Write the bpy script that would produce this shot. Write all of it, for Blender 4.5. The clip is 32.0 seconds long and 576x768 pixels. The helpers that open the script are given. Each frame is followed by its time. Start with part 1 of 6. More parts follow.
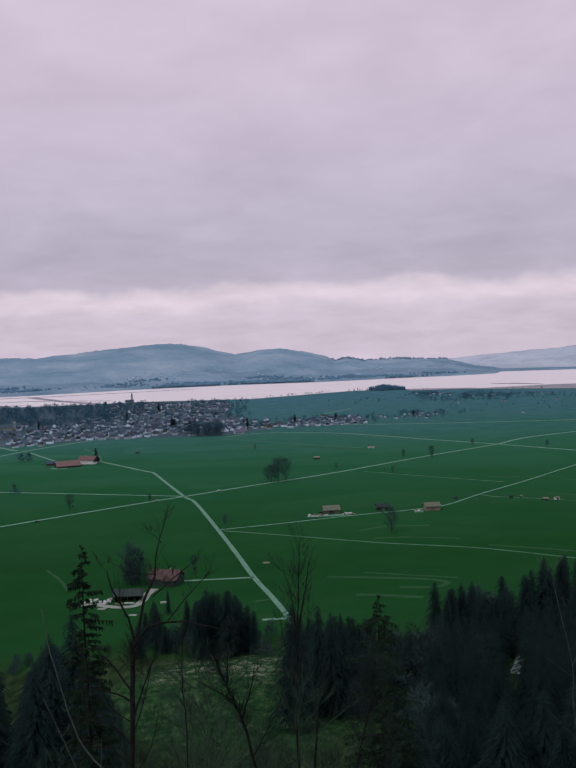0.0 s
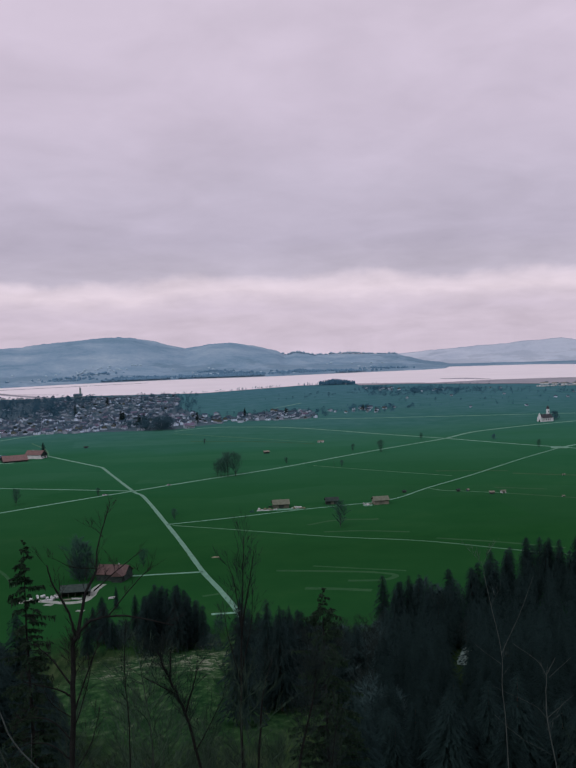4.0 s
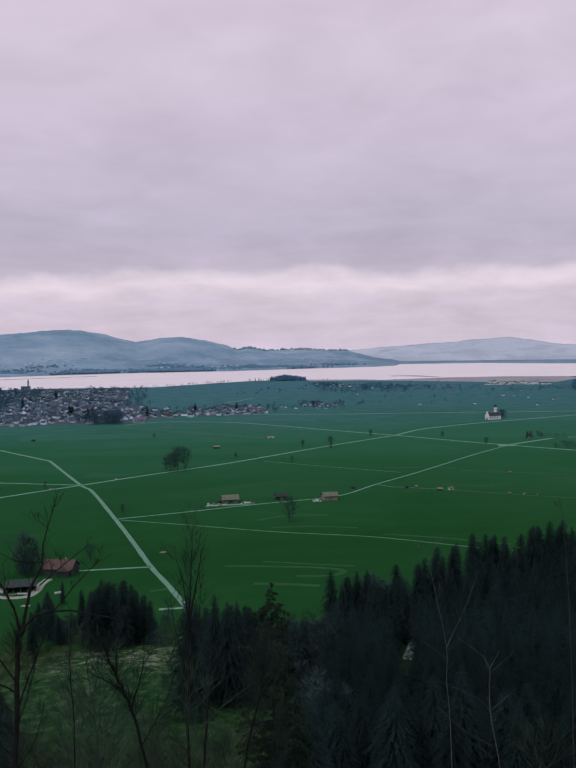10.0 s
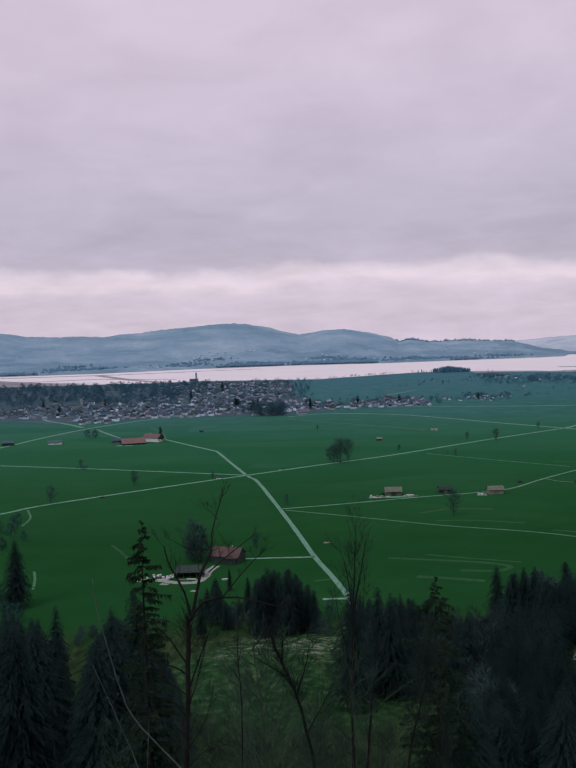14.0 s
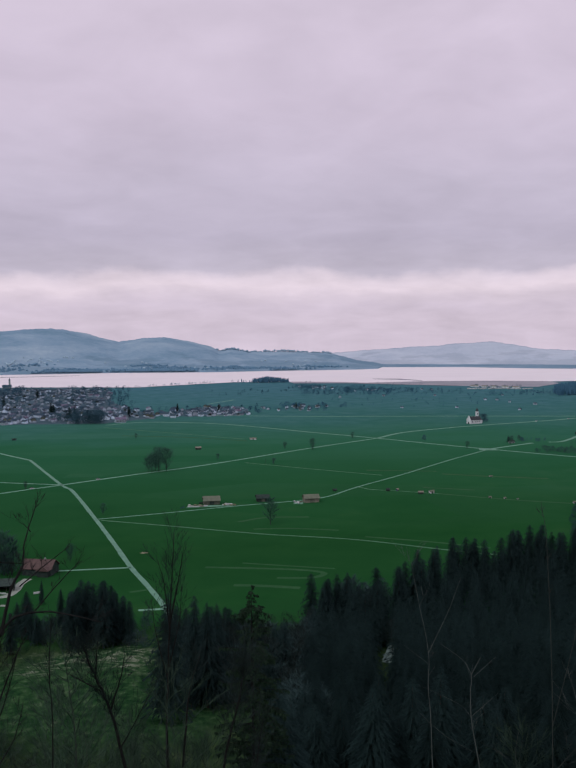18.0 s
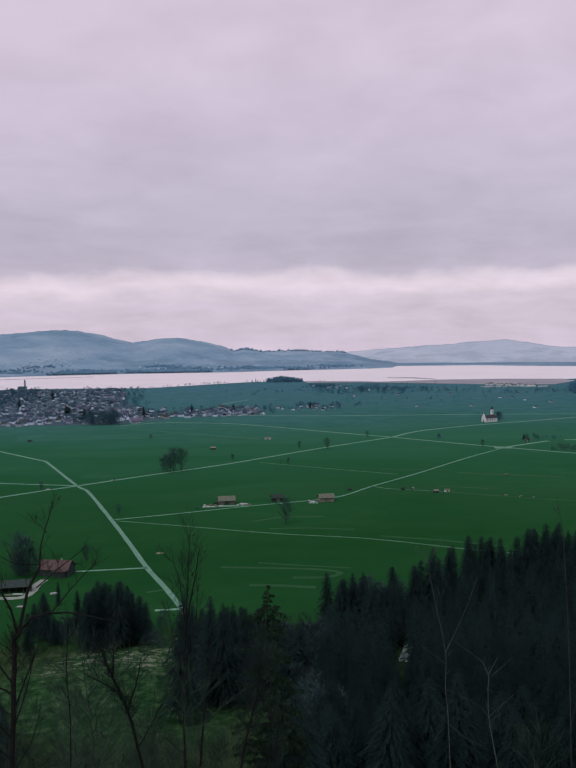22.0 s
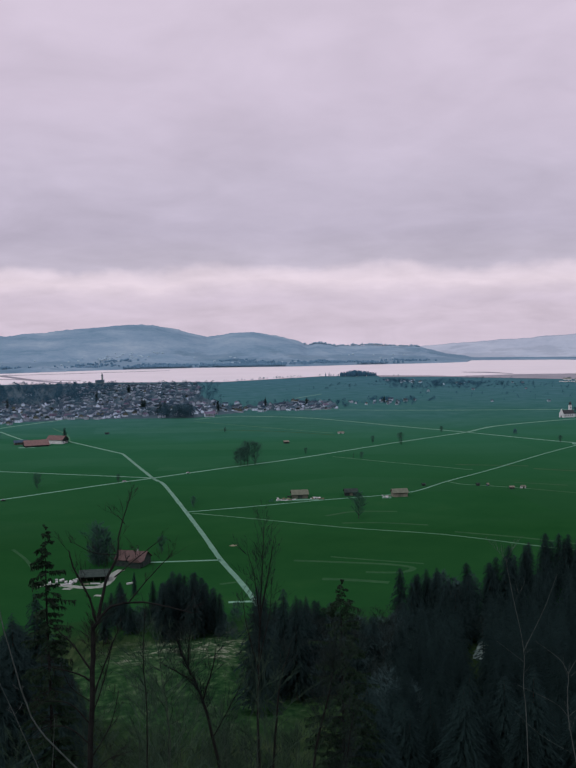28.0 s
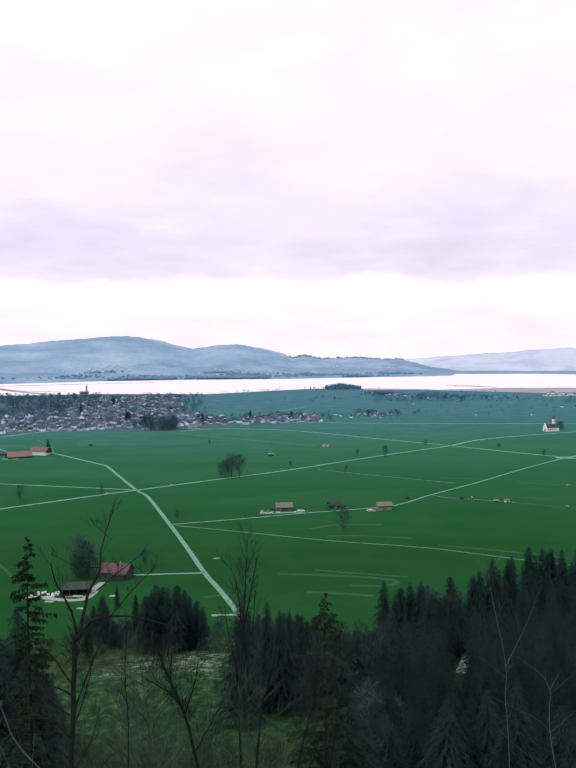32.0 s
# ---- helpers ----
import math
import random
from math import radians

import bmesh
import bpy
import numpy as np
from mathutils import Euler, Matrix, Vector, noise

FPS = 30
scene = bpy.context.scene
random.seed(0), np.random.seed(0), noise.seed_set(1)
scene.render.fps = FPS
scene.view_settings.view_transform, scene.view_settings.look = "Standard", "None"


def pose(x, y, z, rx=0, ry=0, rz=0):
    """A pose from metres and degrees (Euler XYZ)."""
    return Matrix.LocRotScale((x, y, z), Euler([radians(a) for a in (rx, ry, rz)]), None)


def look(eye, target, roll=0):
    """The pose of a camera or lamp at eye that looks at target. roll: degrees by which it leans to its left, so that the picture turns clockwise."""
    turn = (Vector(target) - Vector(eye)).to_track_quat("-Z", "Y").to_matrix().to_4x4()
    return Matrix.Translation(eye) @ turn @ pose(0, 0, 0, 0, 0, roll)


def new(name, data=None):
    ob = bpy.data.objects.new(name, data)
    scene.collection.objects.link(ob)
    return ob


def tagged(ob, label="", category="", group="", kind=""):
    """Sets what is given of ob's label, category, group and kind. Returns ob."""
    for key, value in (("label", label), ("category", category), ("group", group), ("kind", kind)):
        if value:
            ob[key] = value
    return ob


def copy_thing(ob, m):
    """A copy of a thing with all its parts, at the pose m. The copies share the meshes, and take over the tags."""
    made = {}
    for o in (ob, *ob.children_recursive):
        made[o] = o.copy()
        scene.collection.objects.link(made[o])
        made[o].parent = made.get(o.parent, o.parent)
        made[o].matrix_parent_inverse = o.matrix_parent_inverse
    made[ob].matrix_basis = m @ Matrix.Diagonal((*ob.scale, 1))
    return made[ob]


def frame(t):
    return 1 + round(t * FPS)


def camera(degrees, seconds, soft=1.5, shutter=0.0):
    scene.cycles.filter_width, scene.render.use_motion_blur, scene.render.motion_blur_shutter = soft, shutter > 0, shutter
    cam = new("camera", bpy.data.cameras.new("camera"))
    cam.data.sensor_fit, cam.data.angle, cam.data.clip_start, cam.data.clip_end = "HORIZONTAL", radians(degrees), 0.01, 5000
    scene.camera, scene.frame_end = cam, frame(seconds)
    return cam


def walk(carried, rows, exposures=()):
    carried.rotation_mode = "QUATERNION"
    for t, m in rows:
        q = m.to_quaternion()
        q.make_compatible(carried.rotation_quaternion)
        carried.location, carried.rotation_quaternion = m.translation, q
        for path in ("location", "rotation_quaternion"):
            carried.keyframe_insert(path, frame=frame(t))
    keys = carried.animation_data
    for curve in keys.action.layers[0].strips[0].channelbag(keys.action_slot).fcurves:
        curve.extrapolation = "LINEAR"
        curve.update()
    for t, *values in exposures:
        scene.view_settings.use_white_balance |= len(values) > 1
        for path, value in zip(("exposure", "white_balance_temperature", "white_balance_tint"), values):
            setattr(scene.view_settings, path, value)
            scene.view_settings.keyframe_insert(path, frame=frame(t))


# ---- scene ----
cam = camera(33.8, 32.0, soft=1.9)
PATH = [
    (0.0, pose(-0.34, 0, 152.05, 87.66, 2.14, -0.69)),
    (0.5, pose(-0.24, 0, 152.05, 87.19, 1.68, 0.93)),
    (1.0, pose(-0.10, 0, 152.03, 86.78, 2.23, 2.72)),
    (1.5, pose(-0.00, 0, 152.00, 87.12, 2.44, 0.07)),
    (2.0, pose(0.00, 0, 151.98, 87.24, 1.27, -2.03)),
    (2.5, pose(0.00, 0, 151.97, 87.07, 1.35, -2.20)),
    (3.0, pose(0.02, 0, 151.97, 88.05, 1.21, -3.09)),
    (3.5, pose(0.02, 0, 151.96, 87.42, 1.72, -3.23)),
    (4.0, pose(0.04, 0, 151.96, 87.22, 1.84, -3.68)),
    (4.5, pose(0.05, 0, 151.97, 87.08, 1.58, -4.22)),
    (6.5, pose(0.06, 0, 151.96, 86.28, 1.36, -5.66)),
    (7.0, pose(0.07, 0, 151.94, 86.36, 1.01, -6.03)),
    (7.5, pose(0.07, 0, 151.94, 86.66, 0.89, -6.23)),
    (8.0, pose(0.08, 0, 151.95, 86.14, 0.98, -6.31)),
    (8.5, pose(0.08, 0, 151.95, 86.38, 0.83, -6.47)),
    (9.0, pose(0.07, 0, 151.95, 87.07, 0.94, -6.52)),
    (9.5, pose(0.06, 0, 151.95, 86.89, 0.94, -6.52)),
    (10.0, pose(0.05, 0, 151.94, 86.88, 0.94, -6.60)),
    (10.5, pose(0.04, 0, 151.95, 86.95, 0.46, -4.52)),
    (11.0, pose(0.02, 0, 151.98, 86.18, 0.57, -3.14)),
    (11.5, pose(0.02, 0, 152.00, 86.40, 0.78, -2.99)),
    (12.0, pose(0.04, 0, 151.98, 87.08, 0.96, -2.29)),
    (12.5, pose(0.03, 0, 151.97, 87.19, 0.98, -1.82)),
    (13.0, pose(-0.00, 0, 151.98, 87.06, 1.01, -0.61)),
    (13.5, pose(-0.02, 0, 151.97, 86.90, 1.28, 1.42)),
    (14.0, pose(-0.00, 0, 151.96, 86.61, 1.68, 3.17)),
    (14.5, pose(-0.01, 0, 151.97, 86.93, 1.55, 3.38)),
    (16.5, pose(-0.01, 0, 151.99, 86.68, 0.91, -0.28)),
    (17.0, pose(-0.01, 0, 151.99, 86.84, 0.77, -2.90)),
    (17.5, pose(-0.02, 0, 151.99, 87.22, 0.51, -5.05)),
    (18.0, pose(-0.02, 0, 152.00, 86.98, 0.19, -7.61)),
    (18.5, pose(-0.02, 0, 152.00, 86.66, 0.00, -9.52)),
    (19.0, pose(-0.02, 0, 152.00, 86.30, -0.00, -10.90)),
    (19.5, pose(-0.02, 0, 152.01, 86.33, 0.54, -11.49)),
    (20.0, pose(-0.02, 0, 152.01, 86.12, 0.53, -11.96)),
    (20.5, pose(-0.03, 0, 152.01, 86.26, 0.15, -11.44)),
    (21.0, pose(-0.03, 0, 152.02, 86.46, 0.46, -9.86)),
    (21.5, pose(-0.03, 0, 152.02, 86.59, 0.58, -8.33)),
    (22.0, pose(-0.03, 0, 152.02, 86.96, 0.67, -6.78)),
    (22.5, pose(-0.04, 0, 152.04, 87.14, 0.73, -6.02)),
    (23.0, pose(-0.04, 0, 152.04, 87.23, 0.97, -5.19)),
    (23.5, pose(-0.05, 0, 152.04, 87.39, 0.92, -4.77)),
    (24.0, pose(-0.06, 0, 152.05, 87.29, 0.72, -4.73)),
    (24.5, pose(-0.05, 0, 152.06, 87.55, 0.64, -5.18)),
    (26.5, pose(-0.05, 0, 152.06, 87.57, 0.89, -5.37)),
    (27.0, pose(-0.06, 0, 152.05, 87.85, 0.83, -4.43)),
    (27.5, pose(-0.07, 0, 152.03, 87.21, 1.10, -2.78)),
    (28.0, pose(-0.10, 0, 152.01, 86.66, 0.76, -2.35)),
    (28.5, pose(-0.14, 0, 152.03, 86.10, 0.28, 0.25)),
    (29.0, pose(-0.16, 0, 152.05, 85.72, -0.11, 0.37)),
    (29.5, pose(-0.14, 0, 152.05, 85.87, 0.28, -0.03)),
    (30.0, pose(-0.13, 0, 152.07, 85.84, 0.72, 0.05)),
    (30.5, pose(-0.11, 0, 152.08, 86.33, 0.31, -0.81)),
    (31.0, pose(-0.10, 0, 152.07, 86.92, 0.42, -1.93)),
    (31.5, pose(-0.09, 0, 152.06, 87.15, 0.51, -2.58)),
    (32.0, pose(-0.07, 0, 152.05, 87.41, 0.37, -3.24)),
]
walk(cam, PATH, [(0.0, 0.0, 6500, 10), (4.0, 0.02, 6500, 10), (8.0, 0.06, 6500, 10), (28.2, 0.06, 6500, 10), (29.0, 0.36, 6560, 9), (29.6, 0.40, 6560, 9), (30.2, 0.86, 6600, 8), (32.0, 0.88, 6600, 8)])

# ---- sky and light ----
world = bpy.data.worlds.new("overcast_sky")
scene.world = world
world.use_nodes = True
SUN_ELEVATION, SUN_TURN = radians(48), radians(215)


def node(tree, kind, **values):
    n = tree.nodes.new(kind)
    for key, value in values.items():
        if key in n.inputs:
            n.inputs[key].default_value = value
    return n


def join(tree, a, b):
    tree.links.new(a, b)


def maths(tree, op, a, b=None, c=None, clamp=False):
    n = tree.nodes.new("ShaderNodeMath")
    n.operation, n.use_clamp = op, clamp
    for i, v in enumerate((a, b, c)):
        if v is None:
            continue
        if isinstance(v, (int, float)):
            n.inputs[i].default_value = v
        else:
            tree.links.new(v, n.inputs[i])
    return n.outputs[0]


def ramp(tree, value, stops, ease="LINEAR"):
    n = tree.nodes.new("ShaderNodeValToRGB")
    n.color_ramp.interpolation = ease
    e = n.color_ramp.elements
    while len(e) < len(stops):
        e.new(0.5)
    for slot, (at, colour) in zip(e, stops):
        slot.position = at
        slot.color = (*colour, 1) if len(colour) == 3 else colour
    tree.links.new(value, n.inputs[0])
    return n.outputs[0]


def blend(tree, factor, a, b, mode="MIX"):
    n = tree.nodes.new("ShaderNodeMix")
    n.data_type, n.blend_type = "RGBA", mode
    for slot, v in ((n.inputs[0], factor), (n.inputs[6], a), (n.inputs[7], b)):
        if isinstance(v, (int, float)):
            slot.default_value = v
        elif isinstance(v, tuple):
            slot.default_value = (*v, 1)
        else:
            tree.links.new(v, slot)
    return n.outputs[2]


def noisy(tree, vector, scale, detail=3.0, rough=0.55, distortion=0.0):
    n = node(tree, "ShaderNodeTexNoise", Scale=scale, Detail=detail, Roughness=rough, Distortion=distortion)
    tree.links.new(vector, n.inputs["Vector"])
    return n.outputs["Fac"]


def make_sky():
    t = world.node_tree
    back = t.nodes["Background"]
    way = node(t, "ShaderNodeTexCoord").outputs["Generated"]
    axis = node(t, "ShaderNodeSeparateXYZ")
    join(t, way, axis.inputs[0])
    x, y, z = axis.outputs
    up = maths(t, "MAXIMUM", z, 0.0)
    # cloud deck seen in perspective
    lift = maths(t, "ADD", up, 0.2)
    deck = node(t, "ShaderNodeCombineXYZ")
    join(t, maths(t, "DIVIDE", x, lift), deck.inputs[0])
    join(t, maths(t, "DIVIDE", y, lift), deck.inputs[1])
    big = noisy(t, deck.outputs[0], 2.2, 4.0, 0.5, 0.6)
    small = noisy(t, deck.outputs[0], 6.0, 5.0, 0.55, 0.4)
    # uneven lower edge of the deck
    turn = node(t, "ShaderNodeCombineXYZ")
    join(t, maths(t, "MULTIPLY", x, 1.0), turn.inputs[0])
    join(t, maths(t, "MULTIPLY", z, 1.5), turn.inputs[2])
    join(t, y, turn.inputs[1])
    edge = noisy(t, turn.outputs[0], 7.0, 4.0, 0.55)
    wisps = noisy(t, turn.outputs[0], 22.0, 4.0, 0.6)
    bend = maths(t, "MULTIPLY", maths(t, "SUBTRACT", edge, 0.5), 0.036)
    bend2 = maths(t, "MULTIPLY", maths(t, "SUBTRACT", wisps, 0.5), 0.014)
    level = maths(t, "ADD", maths(t, "ADD", z, bend), bend2)
    level = maths(t, "MULTIPLY", level, 2.0, clamp=True)
    tone = ramp(t, level, [
        (0.0, (0.65, 0.562, 0.64)), (0.03, (0.66, 0.57, 0.648)), (0.06, (0.645, 0.558, 0.64)), (0.083, (0.685, 0.592, 0.66)),
        (0.102, (0.80, 0.69, 0.745)), (0.120, (0.73, 0.635, 0.695)), (0.138, (0.53, 0.48, 0.56)), (0.20, (0.51, 0.46, 0.55)),
        (0.31, (0.57, 0.51, 0.60)), (0.45, (0.64, 0.56, 0.65)), (0.62, (0.67, 0.585, 0.67)), (1.0, (0.72, 0.64, 0.72))])
    drift = maths(t, "ADD", maths(t, "MULTIPLY", big, 0.34), maths(t, "MULTIPLY", small, 0.14))
    # lobes and streaks in the bright band under the deck
    long = node(t, "ShaderNodeCombineXYZ")
    join(t, x, long.inputs[0])
    join(t, y, long.inputs[1])
    join(t, maths(t, "MULTIPLY", z, 4.0), long.inputs[2])
    lobes = maths(t, "MULTIPLY", maths(t, "SUBTRACT", noisy(t, long.outputs[0], 9.0, 5.0, 0.6, 0.5), 0.5), 0.4)
    lobes = maths(t, "MULTIPLY", lobes, maths(t, "SUBTRACT", 1.0, maths(t, "MULTIPLY", up, 6.0, clamp=True)))
    gain = maths(t, "ADD", maths(t, "ADD", drift, 0.77), lobes)
    grey = node(t, "ShaderNodeCombineColor")
    for i in range(3):
        join(t, gain, grey.inputs[i])
    cloud = blend(t, 1.0, blend(t, 1.0, tone, (0.995, 0.985, 1.04), "MULTIPLY"), grey.outputs[0], "MULTIPLY")
    clear = node(t, "ShaderNodeTexSky")
    clear.sky_type, clear.sun_disc = "NISHITA", False
    clear.sun_elevation, clear.sun_rotation = SUN_ELEVATION, SUN_TURN
    dim = blend(t, 1.0, clear.outputs[0], (0.1, 0.1, 0.1), "MULTIPLY")
    join(t, blend(t, 0.95, dim, cloud), back.inputs[0])
    back.inputs[1].default_value = 0.95


make_sky()
sun = new("sun", bpy.data.lights.new("sun", "SUN"))
sun.data.energy, sun.data.angle, sun.data.color = 0.9, radians(25), (1.0, 0.95, 0.9)
sun.matrix_world = look((0, 0, 900), (0 + 500 * math.sin(SUN_TURN + math.pi), 0 + 500 * math.cos(SUN_TURN + math.pi), 345))


# ---- materials ----
def material(name, low, high, scale=1.0, rough=0.9, gloss=0.1, bump=0.0, fine=6.0, vary=0.0, metal=0.0):
    """Two tones mixed by coarse and fine noise, in metres; vary: difference from piece to piece."""
    m = bpy.data.materials.new(name)
    m.use_nodes = True
    t = m.node_tree
    b = t.nodes["Principled BSDF"]
    b.inputs["Roughness"].default_value = rough
    b.inputs["Specular IOR Level"].default_value = gloss
    b.inputs["Metallic"].default_value = metal
    place = node(t, "ShaderNodeTexCoord").outputs["Object"]
    coarse = noisy(t, place, scale, 3.0)
    grain = noisy(t, place, scale * fine, 4.0, 0.65)
    mixed = maths(t, "ADD", maths(t, "MULTIPLY", coarse, 0.6), maths(t, "MULTIPLY", grain, 0.4))
    tone = ramp(t, mixed, [(0.36, low), (0.64, high)])
    if vary:
        luck = node(t, "ShaderNodeObjectInfo").outputs["Random"]
        shift = node(t, "ShaderNodeHueSaturation")
        join(t, tone, shift.inputs["Color"])
        join(t, maths(t, "ADD", maths(t, "MULTIPLY", luck, 2 * vary), 1 - vary), shift.inputs["Value"])
        tone = shift.outputs[0]
    join(t, tone, b.inputs["Base Color"])
    if bump:
        rise = node(t, "ShaderNodeBump", Strength=0.6, Distance=bump)
        join(t, grain, rise.inputs["Height"])
        join(t, rise.outputs[0], b.inputs["Normal"])
    return m


def foliage(name, low, high, scale=0.5, vary=0.2, through_light=0.4):
    """Needles: matt sprays that let some light pass."""
    m = bpy.data.materials.new(name)
    m.use_nodes = True
    t = m.node_tree
    t.nodes.remove(t.nodes["Principled BSDF"])
    place = node(t, "ShaderNodeTexCoord").outputs["Object"]
    mixed = maths(t, "ADD", maths(t, "MULTIPLY", noisy(t, place, scale, 3.0), 0.6), maths(t, "MULTIPLY", noisy(t, place, scale * 7, 3.0, 0.65), 0.4))
    luck = node(t, "ShaderNodeObjectInfo").outputs["Random"]
    shift = node(t, "ShaderNodeHueSaturation")
    join(t, ramp(t, mixed, [(0.36, low), (0.64, high)]), shift.inputs["Color"])
    join(t, maths(t, "ADD", maths(t, "MULTIPLY", luck, 2 * vary), 1 - vary), shift.inputs["Value"])
    matt, thin, both = node(t, "ShaderNodeBsdfDiffuse"), node(t, "ShaderNodeBsdfTranslucent"), node(t, "ShaderNodeMixShader")
    both.inputs[0].default_value = through_light
    for n, slot in ((matt, 1), (thin, 2)):
        join(t, shift.outputs[0], n.inputs["Color"])
        join(t, n.outputs[0], both.inputs[slot])
    join(t, both.outputs[0], t.nodes["Material Output"].inputs["Surface"])
    return m


def make_ground():
    m = bpy.data.materials.new("meadow_and_slope")
    m.use_nodes = True
    t = m.node_tree
    b = t.nodes["Principled BSDF"]
    b.inputs["Roughness"].default_value = 1.0
    b.inputs["Specular IOR Level"].default_value = 0.0
    place = node(t, "ShaderNodeNewGeometry").outputs["Position"]
    axis = node(t, "ShaderNodeSeparateXYZ")
    join(t, place, axis.inputs[0])
    x, y, z = axis.outputs
    wide = noisy(t, place, 0.0035, 3.0)
    mid = noisy(t, place, 0.03, 4.0, 0.6)
    grain = noisy(t, place, 0.6, 4.0, 0.7)
    # mown parcels, long and narrow
    skew = node(t, "ShaderNodeMapping")
    skew.inputs["Rotation"].default_value = (0, 0, radians(-22))
    skew.inputs["Scale"].default_value = (0.0045, 0.011, 0.0)
    join(t, place, skew.inputs[0])
    plots = node(t, "ShaderNodeTexVoronoi", Scale=1.0)
    join(t, skew.outputs[0], plots.inputs["Vector"])
    plot = node(t, "ShaderNodeSeparateColor")
    join(t, plots.outputs["Color"], plot.inputs[0])
    grass = ramp(t, maths(t, "ADD", maths(t, "MULTIPLY", wide, 0.5), maths(t, "MULTIPLY", mid, 0.5)),
                 [(0.3, (0.009, 0.058, 0.016)), (0.55, (0.014, 0.071, 0.020)), (0.75, (0.028, 0.084, 0.027))])
    grass = blend(t, maths(t, "MULTIPLY", plot.outputs[0], 0.35), grass, (0.013, 0.058, 0.020))
    # grass lightened with distance: haze over the mid plain, put into its colour
    mid_haze = ramp(t, maths(t, "DIVIDE", maths(t, "ADD", y, maths(t, "MULTIPLY", maths(t, "SUBTRACT", wide, 0.5), 300.0)), 2000.0), [(0.33, (0, 0, 0)), (0.66, (1, 1, 1))])
    grass = blend(t, mid_haze, grass, blend(t, plot.outputs[1], (0.020, 0.108, 0.046), (0.030, 0.124, 0.060)))
    # bluer and paler towards the lake: distance haze painted into the grass colour
    far_haze = maths(t, "ADD", maths(t, "MULTIPLY", maths(t, "SUBTRACT", wide, 0.5), 500.0), y)
    far_haze = ramp(t, maths(t, "DIVIDE", far_haze, 3000.0), [(0.30, (0, 0, 0)), (0.42, (0.07, 0.07, 0.07)), (0.50, (0.30, 0.30, 0.30)), (0.58, (0.58, 0.58, 0.58)), (0.68, (0.78, 0.78, 0.78)), (0.9, (1, 1, 1))])
    haze_tone = ramp(t, mid, [(0.3, (0.041, 0.132, 0.154)), (0.6, (0.064, 0.163, 0.196)), (0.8, (0.098, 0.187, 0.226))])
    grass = blend(t, far_haze, grass, haze_tone)
    # wooded slope below the viewpoint: litter and moss
    down = node(t, "ShaderNodeMapping")
    down.inputs["Scale"].default_value = (0.22, 0.035, 0.035)
    join(t, place, down.inputs[0])
    litter = ramp(t, noisy(t, down.outputs[0], 1.0, 5.0, 0.68), [(0.35, (0.008, 0.020, 0.010)), (0.52, (0.022, 0.046, 0.018)), (0.70, (0.045, 0.070, 0.032))])
    # dry clearing with last year's grass
    dx = maths(t, "DIVIDE", maths(t, "SUBTRACT", x, -20.0), 60.0)
    dy = maths(t, "DIVIDE", maths(t, "SUBTRACT", y, 366.0), 118.0)
    far = maths(t, "ADD", maths(t, "MULTIPLY", dx, dx), maths(t, "MULTIPLY", dy, dy))
    far = maths(t, "ADD", far, maths(t, "MULTIPLY", maths(t, "SUBTRACT", mid, 0.5), 1.2))
    flat = node(t, "ShaderNodeMapping")
    flat.inputs["Scale"].default_value = (0.26, 0.12, 0.10)
    join(t, place, flat.inputs[0])
    straw = ramp(t, noisy(t, flat.outputs[0], 1.0, 5.0, 0.65), [(0.40, (0.010, 0.034, 0.014)), (0.50, (0.018, 0.056, 0.020)), (0.60, (0.034, 0.080, 0.032)), (0.72, (0.085, 0.122, 0.075))])
    # bleached tussocks on its far half
    tuft = noisy(t, place, 0.11, 5.0, 0.7, 1.2)
    dry = ramp(t, maths(t, "DIVIDE", maths(t, "ADD", y, maths(t, "MULTIPLY", maths(t, "SUBTRACT", mid, 0.5), 110.0)), 1000.0), [(0.385, (0, 0, 0)), (0.425, (1, 1, 1))])
    straw = blend(t, dry, straw, ramp(t, tuft, [(0.40, (0.011, 0.040, 0.016)), (0.50, (0.024, 0.066, 0.026)), (0.56, (0.074, 0.114, 0.064)), (0.63, (0.190, 0.220, 0.165))]))
    # a small glade among the spruces
    gx = maths(t, "DIVIDE", maths(t, "SUBTRACT", x, 239.0), 32.0)
    gy = maths(t, "DIVIDE", maths(t, "SUBTRACT", y, 456.0), 62.0)
    glade = maths(t, "ADD", maths(t, "MULTIPLY", gx, gx), maths(t, "MULTIPLY", gy, gy))
    far = maths(t, "MINIMUM", far, maths(t, "ADD", glade, 0.45))
    slope = blend(t, ramp(t, far, [(0.55, (1, 1, 1)), (1.1, (0, 0, 0))]), litter, straw)
    r = maths(t, "SQRT", maths(t, "ADD", maths(t, "MULTIPLY", x, x), maths(t, "MULTIPLY", y, y)))
    r = maths(t, "ADD", r, maths(t, "MULTIPLY", maths(t, "SUBTRACT", mid, 0.5), 60.0))
    soil = blend(t, ramp(t, maths(t, "DIVIDE", r, 1000.0), [(0.455, (0, 0, 0)), (0.50, (1, 1, 1))]), slope, grass)
    soil = blend(t, ramp(t, glade, [(0.3, (0.9, 0.9, 0.9)), (1.0, (0, 0, 0))]), soil, ramp(t, tuft, [(0.38, (0.018, 0.060, 0.018)), (0.50, (0.036, 0.088, 0.028)), (0.64, (0.066, 0.112, 0.046))]))
